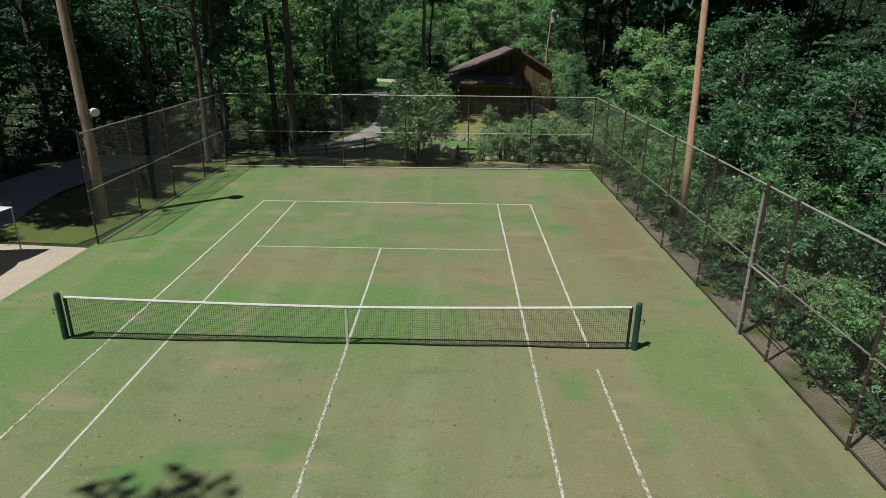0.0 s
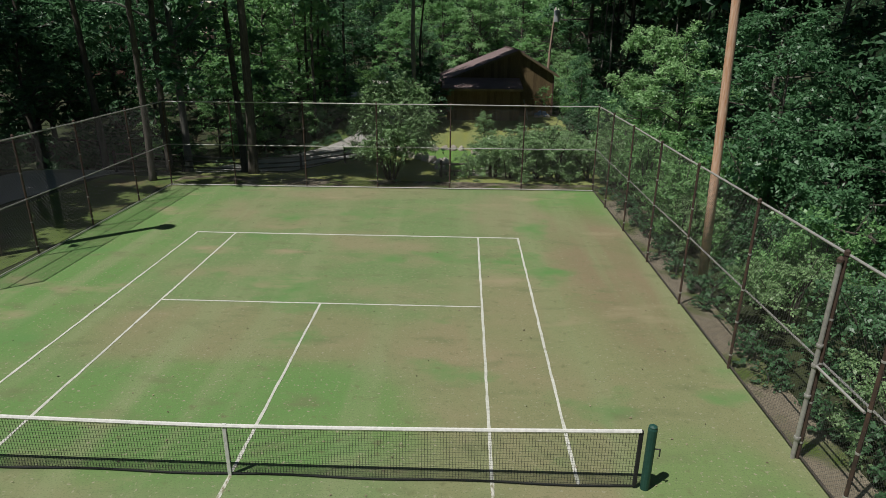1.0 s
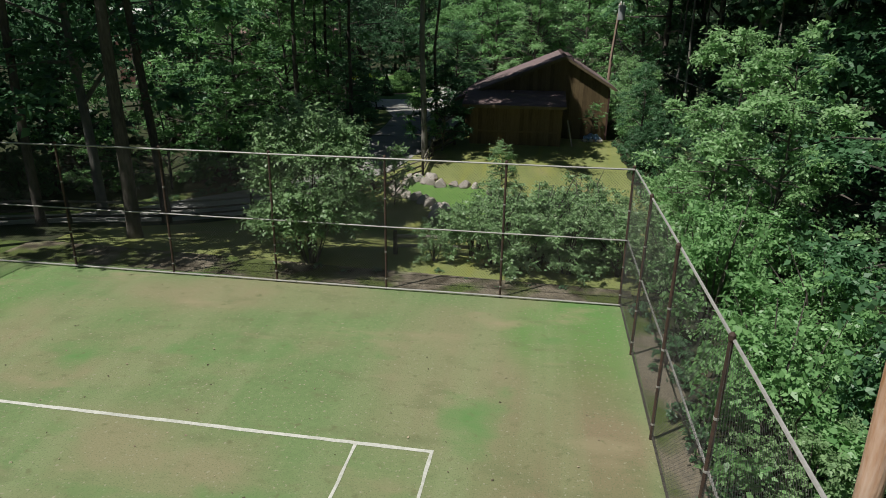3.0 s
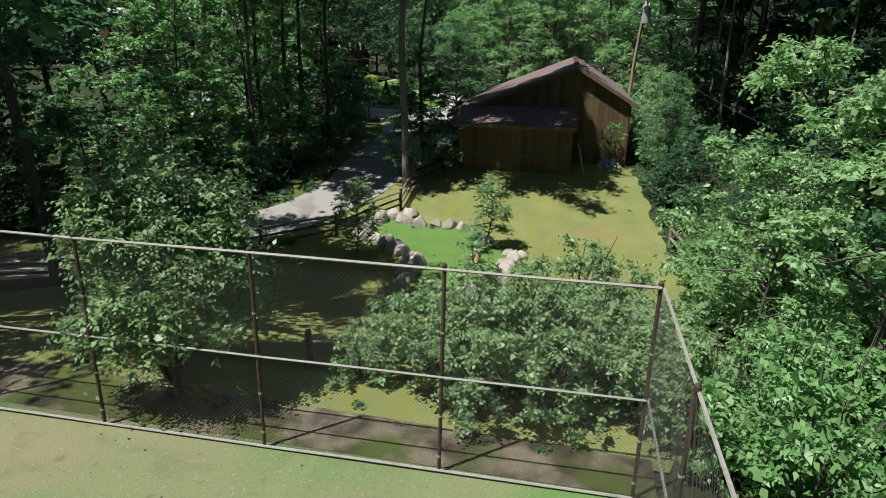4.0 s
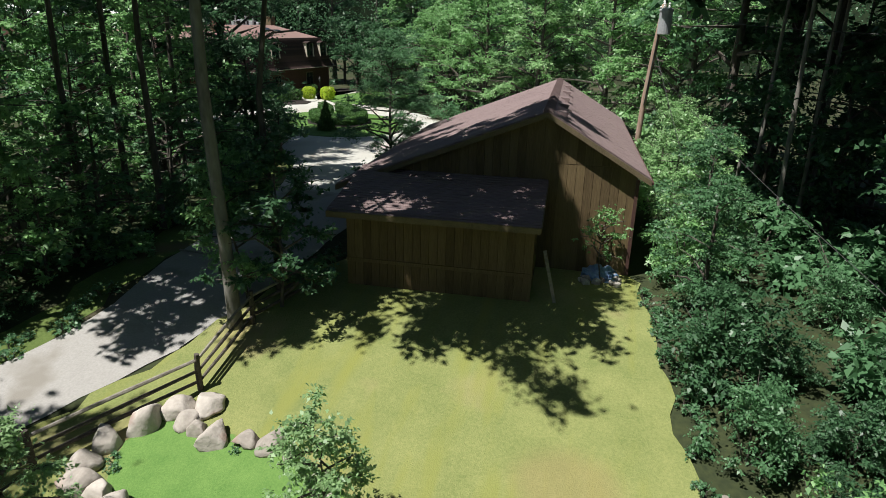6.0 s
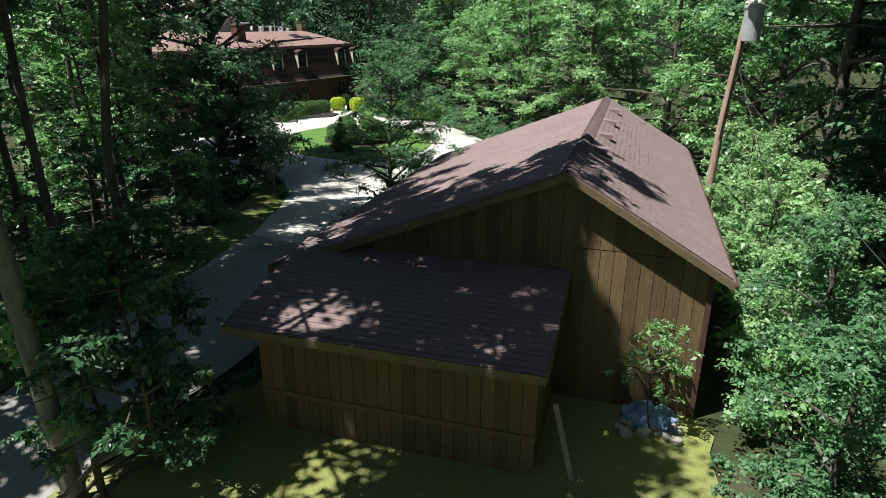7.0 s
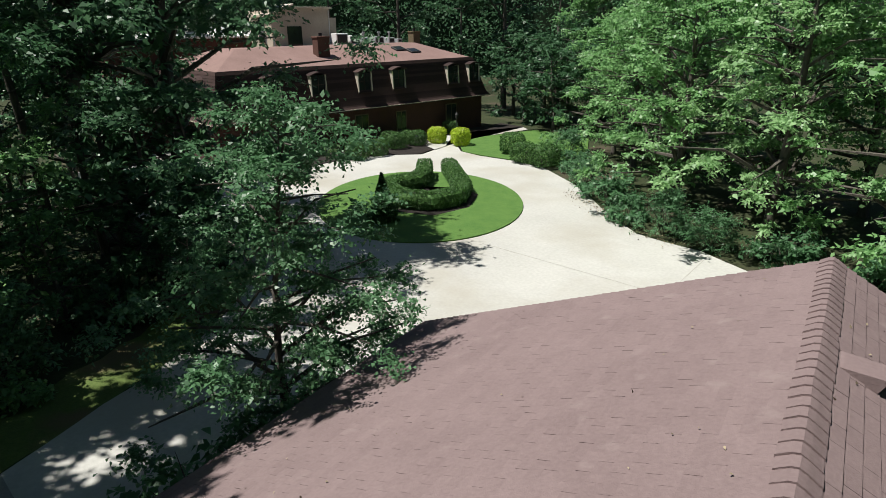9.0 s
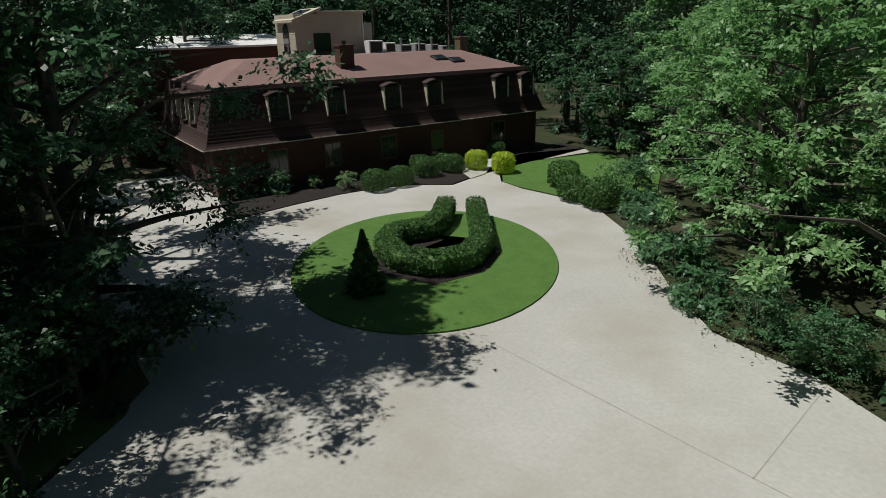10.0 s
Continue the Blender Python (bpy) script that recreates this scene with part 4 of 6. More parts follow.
for u, w_, h_ in ((15.3, 1.2, 1.0), (16.6, 0.9, 0.8), (18.0, 1.1, 0.6), (19.4, 1.0, 0.65), (20.8, 0.7, 0.55), (21.8, 0.5, 0.4)):
    un = hpart("rooftop_unit", B((u - w_ / 2, 7.4, 7.5), (u + w_ / 2, 8.3, 7.55 + h_), None, 0.03), WHITE if u < 17 else METAL_GREY)
    part("grille", B((u - w_ / 2 + 0.1, 7.38, 7.7), (u + w_ / 2 - 0.1, 7.395, 7.45 + h_)), DARK, un)
for u in (17.3, 19.0, 20.2):
    hpart("vent_pipe", lathe([(0.08, 7.5), (0.08, 8.5), (0.14, 8.52), (0.14, 8.65)], 8, (u, 7.0, 0)), METAL_GREY)
hpart("step", B((16.0, -1.3, 0), (17.8, 0, 0.18), None, 0.02), CONCRETE)

lp2 = thing("lamp_post", "small dark lantern post beside the walk", "lamp post", (-20.6, 94.6, PLAZA_Z))
part("shaft", T([(0, 0, 0), (0, 0, 1.7)], 0.04, 8), DARK, lp2)
part("lantern", lathe([(0.05, 1.7), (0.13, 1.78), (0.16, 2.05), (0.05, 2.2), (0.02, 2.28)], 6), DARK, lp2)


# ---- plants ----
def leaf_quads(rng, pts, d, nr, size, spread=0.5):
    """Folded pointed leaves: points, the ways they point, their normals; N x 4 x 3."""
    n = len(pts)
    d = d / np.linalg.norm(d, axis=1)[:, None]
    nr = nr - d * (d * nr).sum(1)[:, None]
    nr /= np.linalg.norm(nr, axis=1)[:, None] + 1e-9
    s = np.cross(nr, d)
    L = size * (1 + spread * rng.uniform(-1, 1, n))[:, None]
    W = L * rng.uniform(0.36, 0.56, n)[:, None]
    tip, base = pts + d * L, pts - d * L * 0.5
    fold = nr * W * 0.35
    return np.stack([base, pts + s * W + fold, tip - nr * L * 0.15, pts - s * W + fold], 1)


def leaf_cards(rng, pts, size, up=0.9, spread=0.5):
    """Leaves that point anywhere, their faces turned more or less upward."""
    nr = rng.normal(0, 1, (len(pts), 3))
    nr[:, 2] = np.abs(nr[:, 2]) + up
    return leaf_quads(rng, pts, rng.normal(0, 1, (len(pts), 3)), nr, size, spread)


def sprays(rng, clumps, n, size, flat_=0.62, per=9, droop=0.22, up=1.0):
    """Twigs that reach outward from the clumps, each with leaves to both sides, and loose leaves deeper inside."""
    c = np.array(clumps)
    k = max(1, int(n * 0.85) // per)
    wts = c[:, 3] ** 2
    pick = rng.choice(len(c), k, p=wts / wts.sum())
    d = rng.normal(0, 1, (k, 3))
    d[:, 2] = d[:, 2] * 0.75 + 0.18
    d /= np.linalg.norm(d, axis=1)[:, None]
    R = c[pick, 3]
    end = R * (0.45 + 0.7 * rng.uniform(0, 1, k) ** 0.6) * (1 + 0.12 * np.abs(rng.normal(0, 1, k)))
    ln = np.minimum(size * per * rng.uniform(0.75, 1.2, k), R * 1.1)
    lat = np.cross(d, (0.0, 0.0, 1.0))
    lat /= np.linalg.norm(lat, axis=1)[:, None] + 1e-6
    f = (np.arange(per)[None, :] + rng.uniform(0, 0.6, (k, per))) / per
    side = np.where(np.arange(per) % 2, 1.0, -1.0)[None, :, None]
    along = (end - ln)[:, None] + ln[:, None] * f
    pos = c[pick, None, :3] + d[:, None, :] * along[..., None] * np.array([1, 1, flat_]) + lat[:, None, :] * side * size * 0.45
    pos[..., 2] -= droop * ln[:, None] * f ** 2
    way = d[:, None, :] * 0.6 + lat[:, None, :] * side * 0.8 + rng.normal(0, 0.3, (k, per, 3)) - np.array([0, 0, 0.25])
    nr = rng.normal(0, 0.5, (k, per, 3)) + rng.normal(0, 0.35, (k, 1, 3)) + d[:, None, :] * 0.35
    nr[..., 2] += up
    q = leaf_quads(rng, pos.reshape(-1, 3), way.reshape(-1, 3), nr.reshape(-1, 3), size)
    m = max(1, n - k * per)
    pick = rng.choice(len(c), m, p=wts / wts.sum())
    inner = c[pick, :3] + rng.normal(0, 0.45, (m, 3)) * c[pick, 3][:, None] * np.array([1, 1, flat_])
    return np.concatenate([q, leaf_cards(rng, inner, size * 1.1, 0.5)])


def tree(name, label, at, h, rad, n, leaf, material, seed, bark=BARK, trunk=None, first=0.3, limbs=13, bend=0.3, lean=(0, 0), group="", profile=0.75, clump=0.34, cat="tree", flat_=0.6):
    """A tapered, slightly bent trunk, rising limbs with side twigs, and leaves in loose clumps round the limb ends."""
    rng = np.random.default_rng(seed)
    th = thing(name, label, cat, at, group=group)
    tr_ = trunk or h * 0.014 + 0.04
    bx, by = rng.normal(0, bend, 2)
    lx, ly = lean

    def axis(f):
        g = max(0, f - 0.5) * 2
        return np.array([bx * f * f + lx * g + 0.12 * math.sin(f * 5 + seed), by * f * f + ly * g + 0.12 * math.cos(f * 4 + seed), h * f])
    part("trunk", T([axis(f) - (0, 0, 0.3 if f == 0 else 0) for f in (0, 0.02, 0.15, 0.35, 0.55, 0.75, 0.97)], [tr_ * 1.5, tr_ * 1.15, tr_, tr_ * 0.85, tr_ * 0.65, tr_ * 0.42, tr_ * 0.1], 9), bark, th, smooth=True)
    clumps = []
    for k in range(limbs):
        bm = bmesh.new()
        f = first + (0.96 - first) * (k + rng.uniform(0, 0.7)) / limbs
        a = k * 2.4 + rng.uniform(-0.5, 0.5)
        g = (f - first) / (1 - first)
        ln = rad * (math.sin(math.pi * min(1, 0.22 + 0.72 * g ** profile)) * 0.9 + 0.12) * rng.uniform(0.75, 1.15)
        rise = ln * rng.uniform(-0.05, 0.75)
        p0 = axis(f)
        dirv = np.array([math.cos(a), math.sin(a), 0])
        p1 = p0 + dirv * ln * 0.5 + (0, 0, rise * 0.65)
        p2 = p0 + dirv * ln + (0, 0, rise * 0.75)
        rr_ = tr_ * (1 - f) * 0.6 + 0.02
        tube(bm, [p0, p1, p2], [rr_, rr_ * 0.6, 0.012], 5, False)
        for q, s in ((p1, 0.9), (p2, 1.0), ((p1 + p2) / 2 + rng.normal(0, 0.2 * ln, 3) * (1, 1, 0.5), 0.85)):
            tip = q + rng.normal(0, 0.12 * rad, 3)
            clumps.append((*tip, rad * clump * s * rng.uniform(0.6, 1.15)))
        part("limb", bm, bark, th)
    clumps.append((*axis(0.97), rad * clump * 0.8))
    ob = new("crown", soup("crown", sprays(rng, clumps, n, leaf, flat_), 4, material))
    ob.parent = th
    return th


def bush(name, label, at, rx, ry, h, n, leaf, material, seed, group="", stems=5, cat="shrub", ragged=0.3, fill=0.35, low=0.12, clumps_n=46):
    """Stems from the root and leaves in clumps over a rough dome."""
    rng = np.random.default_rng(seed)
    th = thing(name, label, cat, at, group=group)
    clumps = []
    for k in range(stems):
        a = rng.uniform(0, 6.28)
        tipf = rng.uniform(0.3, 0.9)
        tip = np.array([math.cos(a) * rx * tipf, math.sin(a) * ry * tipf, h * rng.uniform(0.55, 0.95)])
        part("stem", T([(0.1 * math.cos(a), 0.1 * math.sin(a), -0.1), tip * (0.45, 0.45, 0.55), tip], [0.035, 0.022, 0.006], 5), BARK, th)
    for k in range(clumps_n):
        a, e = rng.uniform(0, 6.28), math.asin(rng.uniform(0.02, 1))
        q = 1 + ragged * rng.uniform(-1, 0.6)
        clumps.append((math.cos(a) * math.cos(e) * rx * q * 0.82, math.sin(a) * math.cos(e) * ry * q * 0.82, h * (low + (0.9 - low) * math.sin(e) * q), fill * min(rx, ry, h) * rng.uniform(0.7, 1.2)))
    cards = sprays(rng, clumps, n, leaf, 0.85)
    ob = new("foliage", soup("foliage", cards[cards[..., 2].min(1) > 0.01], 4, material))
    ob.parent = th
    return th


def clipped(name, label, at, w, h, n, leaf, material, seed, group=""):
    """A shrub sheared to a rounded block: stems and a shell of small leaves."""
    rng = np.random.default_rng(seed)
    th = thing(name, label, "shrub", at, group=group)
    for k in range(4):
        a = k * 1.6
        part("stem", T([(0.06 * math.cos(a), 0.06 * math.sin(a), -0.05), (w * 0.5 * math.cos(a), w * 0.5 * math.sin(a), h * 0.6)], [0.03, 0.01], 5), BARK, th)
    d = rng.normal(0, 1, (n, 3))
    d /= (np.abs(d) ** 3.4).sum(1)[:, None] ** (1 / 3.4)
    d *= rng.uniform(0.8, 1.0, n)[:, None] * (1 + 0.05 * np.sin(d[:, :1] * 7 + seed) * np.cos(d[:, 1:2] * 6))
    pts = d * (w, w, h / 2) + (0, 0, h / 2)
    nr = d + rng.normal(0, 0.55, (n, 3)) + (0, 0, 0.3)
    ob = new("foliage", soup("foliage", leaf_quads(rng, pts, rng.normal(0, 1, (n, 3)), nr, leaf), 4, material))
    ob.parent = th
    return th


def put(th, x, y, s=1.0, turn=0.0, z=None, sz=None):
    m = Matrix.Translation((x, y, land1(x, y) - 0.06 if z is None else z)) @ Matrix.Rotation(turn, 4, 'Z') @ Matrix.Diagonal((s, s, sz or s, 1))
    return copy_thing(th, m)


# woodland trees
W1 = tree("forest_tree", "tall dark-green broadleaf forest tree", (-23, 30, land1(-23, 30)), 17, 4.6, 5200, 0.215, LEAF_DEEP, 11, group="forest trees")
W2 = tree("forest_tree", "tall forest tree with mid-green leaves", (19, 26, land1(19, 26)), 15, 4.2, 10000, 0.155, LEAF, 12, group="forest trees", first=0.1, limbs=18, profile=0.45, clump=0.27)
W3 = tree("forest_tree", "tall slim forest tree with sparse high leaves", (-20.5, 40, land1(-20, 40)), 19, 4.2, 4500, 0.21, LEAF_DEEP, 13, BARK, trunk=0.15, group="forest trees", first=0.5)
W4 = tree("forest_tree", "leafy bright-green broadleaf tree", (4.5, 84, PLAZA_Z), 13, 4.8, 14500, 0.135, LEAF_LIGHT, 14, group="forest trees", first=0.07, limbs=34, profile=0.45, clump=0.2)
W5 = tree("forest_tree", "slim understorey tree with mid-green leaves", (17.5, 33.5, land1(14, 36)), 8.5, 2.8, 8500, 0.105, LEAF, 15, group="forest trees", first=0.12, limbs=15)
W6 = tree("understorey_tree", "low leafy understorey tree in dappled light", (-11.5, 36.5, land1(-11, 36.5)), 6.2, 2.8, 3600, 0.122, LEAF, 16, group="understorey trees", first=0.04, limbs=20, profile=0.35, clump=0.19)
W7 = tree("forest_tree", "thin straight-trunked forest tree with a high crown", (21.5, 40, land1(21, 40)), 18, 3.4, 2300, 0.32, LEAF_DEEP, 17, BARK_PALE, trunk=0.075, group="forest trees", first=0.5, limbs=12, bend=0.5)
W8 = tree("edge_tree", "layered light-catching tree at the drive edge", (-9.3, 41.2, land1(-9, 41)), 10.5, 3.7, 7600, 0.122, LEAF_LIGHT, 18, trunk=0.1, group="edge trees", first=0.05, limbs=26, profile=0.35, clump=0.21)
# added shade caster: its crown stays above the view and darkens the drive
W9 = tree("forest_tree", "tall tree with an added high crown that shades the driveway", (-8.8, 41.5, land1(-8.8, 41.5)), 18, 3.8, 6800, 0.23, LEAF_DEEP, 19, BARK, trunk=0.12, group="forest trees", first=0.6, limbs=16, lean=(2.8, 0.3))
W10 = tree("understorey_tree", "shaded dark understorey tree in the wood", (20.5, 45, land1(20, 45)), 6.5, 2.8, 3600, 0.145, LEAF_DEEP, 20, group="understorey trees", first=0.06, limbs=14)
# slim trunks; the coarse crown above the view is added to block sun
W11 = tree("forest_tree", "tall slim forest tree with an added crown that darkens the wood", (23, 58, land1(23, 58)), 18, 5.0, 1700, 0.58, LEAF_DEEP, 22, BARK_PALE, trunk=0.085, group="forest trees", first=0.56, limbs=14, bend=0.6)
W12 = tree("forest_tree", "sunlit yellow-green broadleaf tree", (5.2, 80.0, PLAZA_Z), 12.5, 4.6, 14000, 0.125, LEAF_LIME, 24, group="forest trees", first=0.07, limbs=32, profile=0.45, clump=0.2)
protos = {12: W12, 11: W11, 8: W8, 9: W9, 10: W10, 7: W7, 1: W1, 2: W2, 3: W3, 4: W4, 5: W5, 6: W6}
rng = random.Random(21)


def deep_in_wood(x, y):
    """Spots that stay hidden behind the wood's edge."""
    return x > 28.5 or (x > 16.5 and y < 4) or (x < -24 and y < 20) or (10 < x < 16.5 and y < -3)


def grow(spots, kinds, lo=0.85, hi=1.2):
    for x, y in spots:
        kind, dx, dy, size, turn = protos[rng.choice(kinds)], rng.uniform(-0.7, 0.7), rng.uniform(-0.7, 0.7), rng.uniform(lo, hi), rng.uniform(0, 6.28)
        if not deep_in_wood(x, y):
            put(kind, x + dx, y + dy, size, turn)


# leafy edge behind the east fence and along the lawn
for x, y, s in ((14.6, 1.5, 0.8), (14.0, 6.0, 0.72), (14.2, 13.6, 0.75), (15.4, 17.4, 0.9), (16.0, 24.5, 0.85), (12.9, 42.8, 0.52), (13.4, 46.6, 0.6)):
    put(W5, x, y, s, rng.uniform(0, 6.28))
# along the court and lawn on the east
grow([(17.4, y) for y in range(-14, 22, 6)], (10, 7, 10))
grow([(20.5, y + 2) for y in range(-14, 24, 5)], (11, 7, 11))
grow([(24, y) for y in range(-10, 24, 6)], (10, 1))
grow([(17.4, 37), (19.0, 43.5), (21, 38), (22, 42), (19.4, 46.5), (23, 50), (27, 44), (22, 34)], (7,), 0.85, 1.2)
# rows of added high crowns that keep the east wood dark
grow([(18.5 + 4.4 * i + 2.2 * (j % 2), 25 + 4.6 * j) for i in range(4) for j in range(9)], (11,), 0.9, 1.15)
grow([(21, 40), (20.5, 33), (24, 43), (21.5, 51), (27, 39), (30, 47), (28, 54)], (10,), 1.1, 1.5)
grow([(20.5, 60), (25, 64), (21, 66)], (1,))
grow([(17.0, 64.5)], (2,))
grow([(16.5, 69), (15, 74.5)], (4,))
# more of the added sun-blocking crowns, beyond the barn
grow([(16.8, 50.5), (16.2, 55.5), (16.8, 60.5)], (11,), 0.9, 1.1)
grow([(19.2, 53), (18.0, 56.5), (18.6, 60.5), (22, 58), (24, 62)], (10,), 0.9, 1.2)
# east of the turnaround
grow([(14.5, 74.0)], (12,), 0.8, 0.9)
grow([(10.5, 78.6), (0.5, 83.5), (-2.5, 87), (-5, 91), (-7.5, 95.5)], (4,), 0.75, 1.05)
grow([(9, 86)], (12,), 0.9, 1.1)
grow([(14, 80), (3.5, 88), (-0.5, 93), (-4, 98), (-8, 103), (-13, 107)], (4, 2, 4), 0.9, 1.15)
# behind the house
grow([(-19, 110), (-25, 112), (-31, 110), (-37, 108), (-43, 104), (-48, 98), (-52, 90)], (1, 2, 3), 0.9, 1.3)
grow([(-15, 103), (-11.5, 101), (-18, 106), (-9, 106), (-13, 109), (-6.5, 101)], (10, 10, 1), 1.0, 1.3)
for x, y, s in ((-20.5, 107.0, 1.3), (-17.8, 109.0, 1.4), (-23.5, 110.5, 1.4), (-15.2, 105.0, 1.1)):
    put(W10, x, y, s, rng.uniform(0, 6.28))
# west of the drive: tall, open trees over a lit understorey
grow([(-9.0, 46.0), (-9.6, 51), (-13.4, 56.2), (-16.4, 59.4), (-13.4, 39.0), (-14.5, 44.5), (-15, 50.5)], (8,), 0.8, 1.05)
# extra shade casters over the upper drive, crowns out of view
for x, y, s in ((-8.6, 46.6, 1.0), (-9.0, 51.0, 1.0), (-12.6, 53.0, 1.0), (-7.6, 38.4, 0.95), (-8.4, 44.0, 0.95), (-6.7, 46.0, 1.05)):
    put(W9, x, y, s, rng.uniform(-0.25, 0.25))
grow([(-18, 61), (-20.5, 46), (-21, 57), (-28, 52), (-28, 61)], (3,), 0.95, 1.15)
grow([(-8.0, 43.4), (-7.8, 48.3), (-9.4, 54), (-11.2, 59)], (6,), 0.6, 0.85)
grow([(-12.2, 47.6), (-13.8, 55.5), (-17.6, 58.8), (-18.5, 62.6), (-16.5, 40.5), (-20, 48), (-22, 53), (-24, 63)], (6,), 0.9, 1.4)
grow([(-30, 38), (-29, 26), (-14.5, 22), (-10.8, 22.8), (-9.8, 27.2)], (3,), 1.0, 1.15)
grow([(-24, 26), (-26, 32), (-22, 36), (-27, 42), (-31, 33), (-26, 18), (-28, 10), (-27, 2), (-28, -8)], (6,), 1.2, 1.6)
grow([(20, 6), (20.5, 14), (21, 21), (20, -3)], (10,), 1.0, 1.35)
# west of the court
grow([(-21.8, y) for y in range(-12, 30, 6)], (1, 3, 1), 0.8, 0.95)
put(W3, -9.9, -12.9, 1.0, 1.0)
grow([(-21.5, 0.2), (-19.4, 8.5), (-10.5, 18.9)], (3,), 0.8, 0.95)
# extra shade casters over the drive west of the court
for x, y in ((-23.2, 3), (-20.6, 6.5), (-20.4, 11.5), (-21, 17), (-23.4, 9), (-23.0, 14.5)):
    put(W9, x, y, 0.95, rng.uniform(-0.3, 0.3))
for x, y, s in ((-19.2, 24.2, 1.2), (-21.4, 29.0, 1.3), (-24.0, 35.5, 1.4), (-18.4, 31.6, 1.1), (-27.0, 43.0, 1.4), (-22.6, 20.2, 1.2)):
    put(W10, x, y, s, rng.uniform(0, 6.28))
# between drive and turnaround
tree("tall_tree", "tall dark spreading tree beside the turnaround", (-14.9, 64.9, PLAZA_Z - 0.05), 18, 6.2, 40000, 0.115, LEAF_DEEP, 43, first=0.1, limbs=34, clump=0.24, profile=0.6, bend=0.1, lean=(-0.8, 2.6))
grow([(-18.5, 64.2), (-26, 66.0)], (1,), 1.15, 1.3)
grow([(-12.6, 62.6), (-13.2, 64.6)], (10,), 0.9, 1.15)
grow([(-10.6, 62.6), (-9.2, 60.6), (-11.6, 64.2)], (10,), 0.55, 0.7)
grow([(-30, 67.5)], (6,), 1.0, 1.3)
grow([(-36, 71), (-41, 76), (-44, 84), (-47, 91)], (1, 2))

grow([(-11.4, 37.2)], (8,), 1.05, 1.1)
for x, y, s in ((-10.4, 35.2, 0.55), (-13.0, 33.4, 0.6), (-8.4, 38.2, 0.5), (-7.4, 41.2, 0.48), (-15.6, 31.0, 0.6)):
    put(W8, x, y, s, rng.uniform(0, 6.28))

# named trees near the drive
tree("tall_tree", "tall dark trunk beside the far court fence", (-6.55, 21.2, -0.2), 18, 4.8, 17000, 0.19, LEAF, 31, trunk=0.21, first=0.45, limbs=24, bend=0.2, lean=(-0.4, 3.2))
tree("tall_tree", "tall pale-barked tree beside the driveway", (-12.5, 27.1, land1(-12.5, 27.1)), 19, 5.6, 14000, 0.2, LEAF, 32, BARK_PALE, trunk=0.2, first=0.25, limbs=18, bend=0.2)
tree("tall_tree", "slender grey-barked tree at the rail fence end", (-0.32, 40.2, land1(0, 40.2)), 19, 5.2, 17000, 0.19, LEAF, 33, BARK_PALE, trunk=0.18, first=0.5, limbs=28, bend=0.05, lean=(1.8, -0.6), clump=0.26)
tree("tall_tree", "slim grey trunk behind a paler tree at the drive", (0.1, 42.3, land1(0, 42.3)), 17, 3.1, 8000, 0.18, LEAF, 46, BARK, trunk=0.1, first=0.55, limbs=20, bend=0.05, lean=(3.8, 3.2), clump=0.3)
tree("sapling", "leafy sapling beside the slender trunk", (0.7, 41.2, land1(0, 41)), 5.4, 1.8, 8000, 0.085, LEAF_DEEP, 44, trunk=0.05, first=0.06, limbs=26, clump=0.25, profile=0.5)
tree("sapling", "thin leafy sapling beside the driveway edge", (-0.6, 41.4, land1(0, 41)), 4.6, 1.4, 5000, 0.085, LEAF_LIGHT, 45, trunk=0.04, first=0.15, limbs=12)
tree("small_tree", "small spreading tree beside the barn eave", (-0.7, 57.6, land1(0, 57)), 7.5, 3.0, 34000, 0.055, LEAF, 34, trunk=0.09, first=0.2, limbs=40, clump=0.2, flat_=0.5, profile=0.32, bend=0.06, lean=(-0.2, 0.5))
tree("sapling", "thin light-leaved sapling against the barn wall", (10.15, 45.2, -0.45), 2.5, 0.75, 900, 0.06, LEAF_LIGHT, 47, trunk=0.02, first=0.35, limbs=14, clump=0.4, flat_=0.8)
LIME = tree("sapling", "young bright-leaved maple at the lawn edge", (13.7, 26.4, land1(12, 26.5)), 8.2, 2.5, 15000, 0.085, LEAF_LIME, 35, trunk=0.06, first=0.08, limbs=26, clump=0.24, flat_=0.8)
tree("sapling", "young bright-leaved tree behind the court fence", (13.6, 21.4, land1(13, 21.5)), 6.6, 2.2, 13000, 0.08, LEAF_LIME, 36, trunk=0.05, first=0.08, limbs=24, clump=0.24, flat_=0.8)
for x, y, s in ((12.5, 24.4, 0.66), (12.9, 51.6, 0.6), (13.0, 55.8, 0.66), (13.6, 49.0, 0.55)):
    put(LIME, x, y, s, rng.uniform(0, 6.28))
tree("sapling", "slim leafy sapling among the boulders", (4.8, 34.3, -1.85), 3.1, 0.9, 4800, 0.055, LEAF_GREY, 37, trunk=0.03, first=0.06, limbs=22, clump=0.38, profile=0.55, flat_=0.8)
tree("sapling", "slim leafy sapling beside the rail fence", (-0.35, 32.6, -1.85), 3.1, 0.95, 4800, 0.055, LEAF_GREY, 38, trunk=0.03, first=0.05, limbs=22, clump=0.38, profile=0.55, flat_=0.8)
tree("sapling", "low leafy sapling in the hollow", (4.9, 30.4, -1.8), 2.0, 0.75, 2600, 0.046, LEAF_GREY, 39, trunk=0.025, first=0.06, limbs=14, clump=0.42, profile=0.55)
bush("round_bush", "large rounded grey-green bush behind the court fence", (0.25, 19.95, -0.1), 2.1, 1.95, 5.0, 36000, 0.064, LEAF_GREY, 41, stems=16, fill=0.32, ragged=0.22, low=0.27, clumps_n=90)

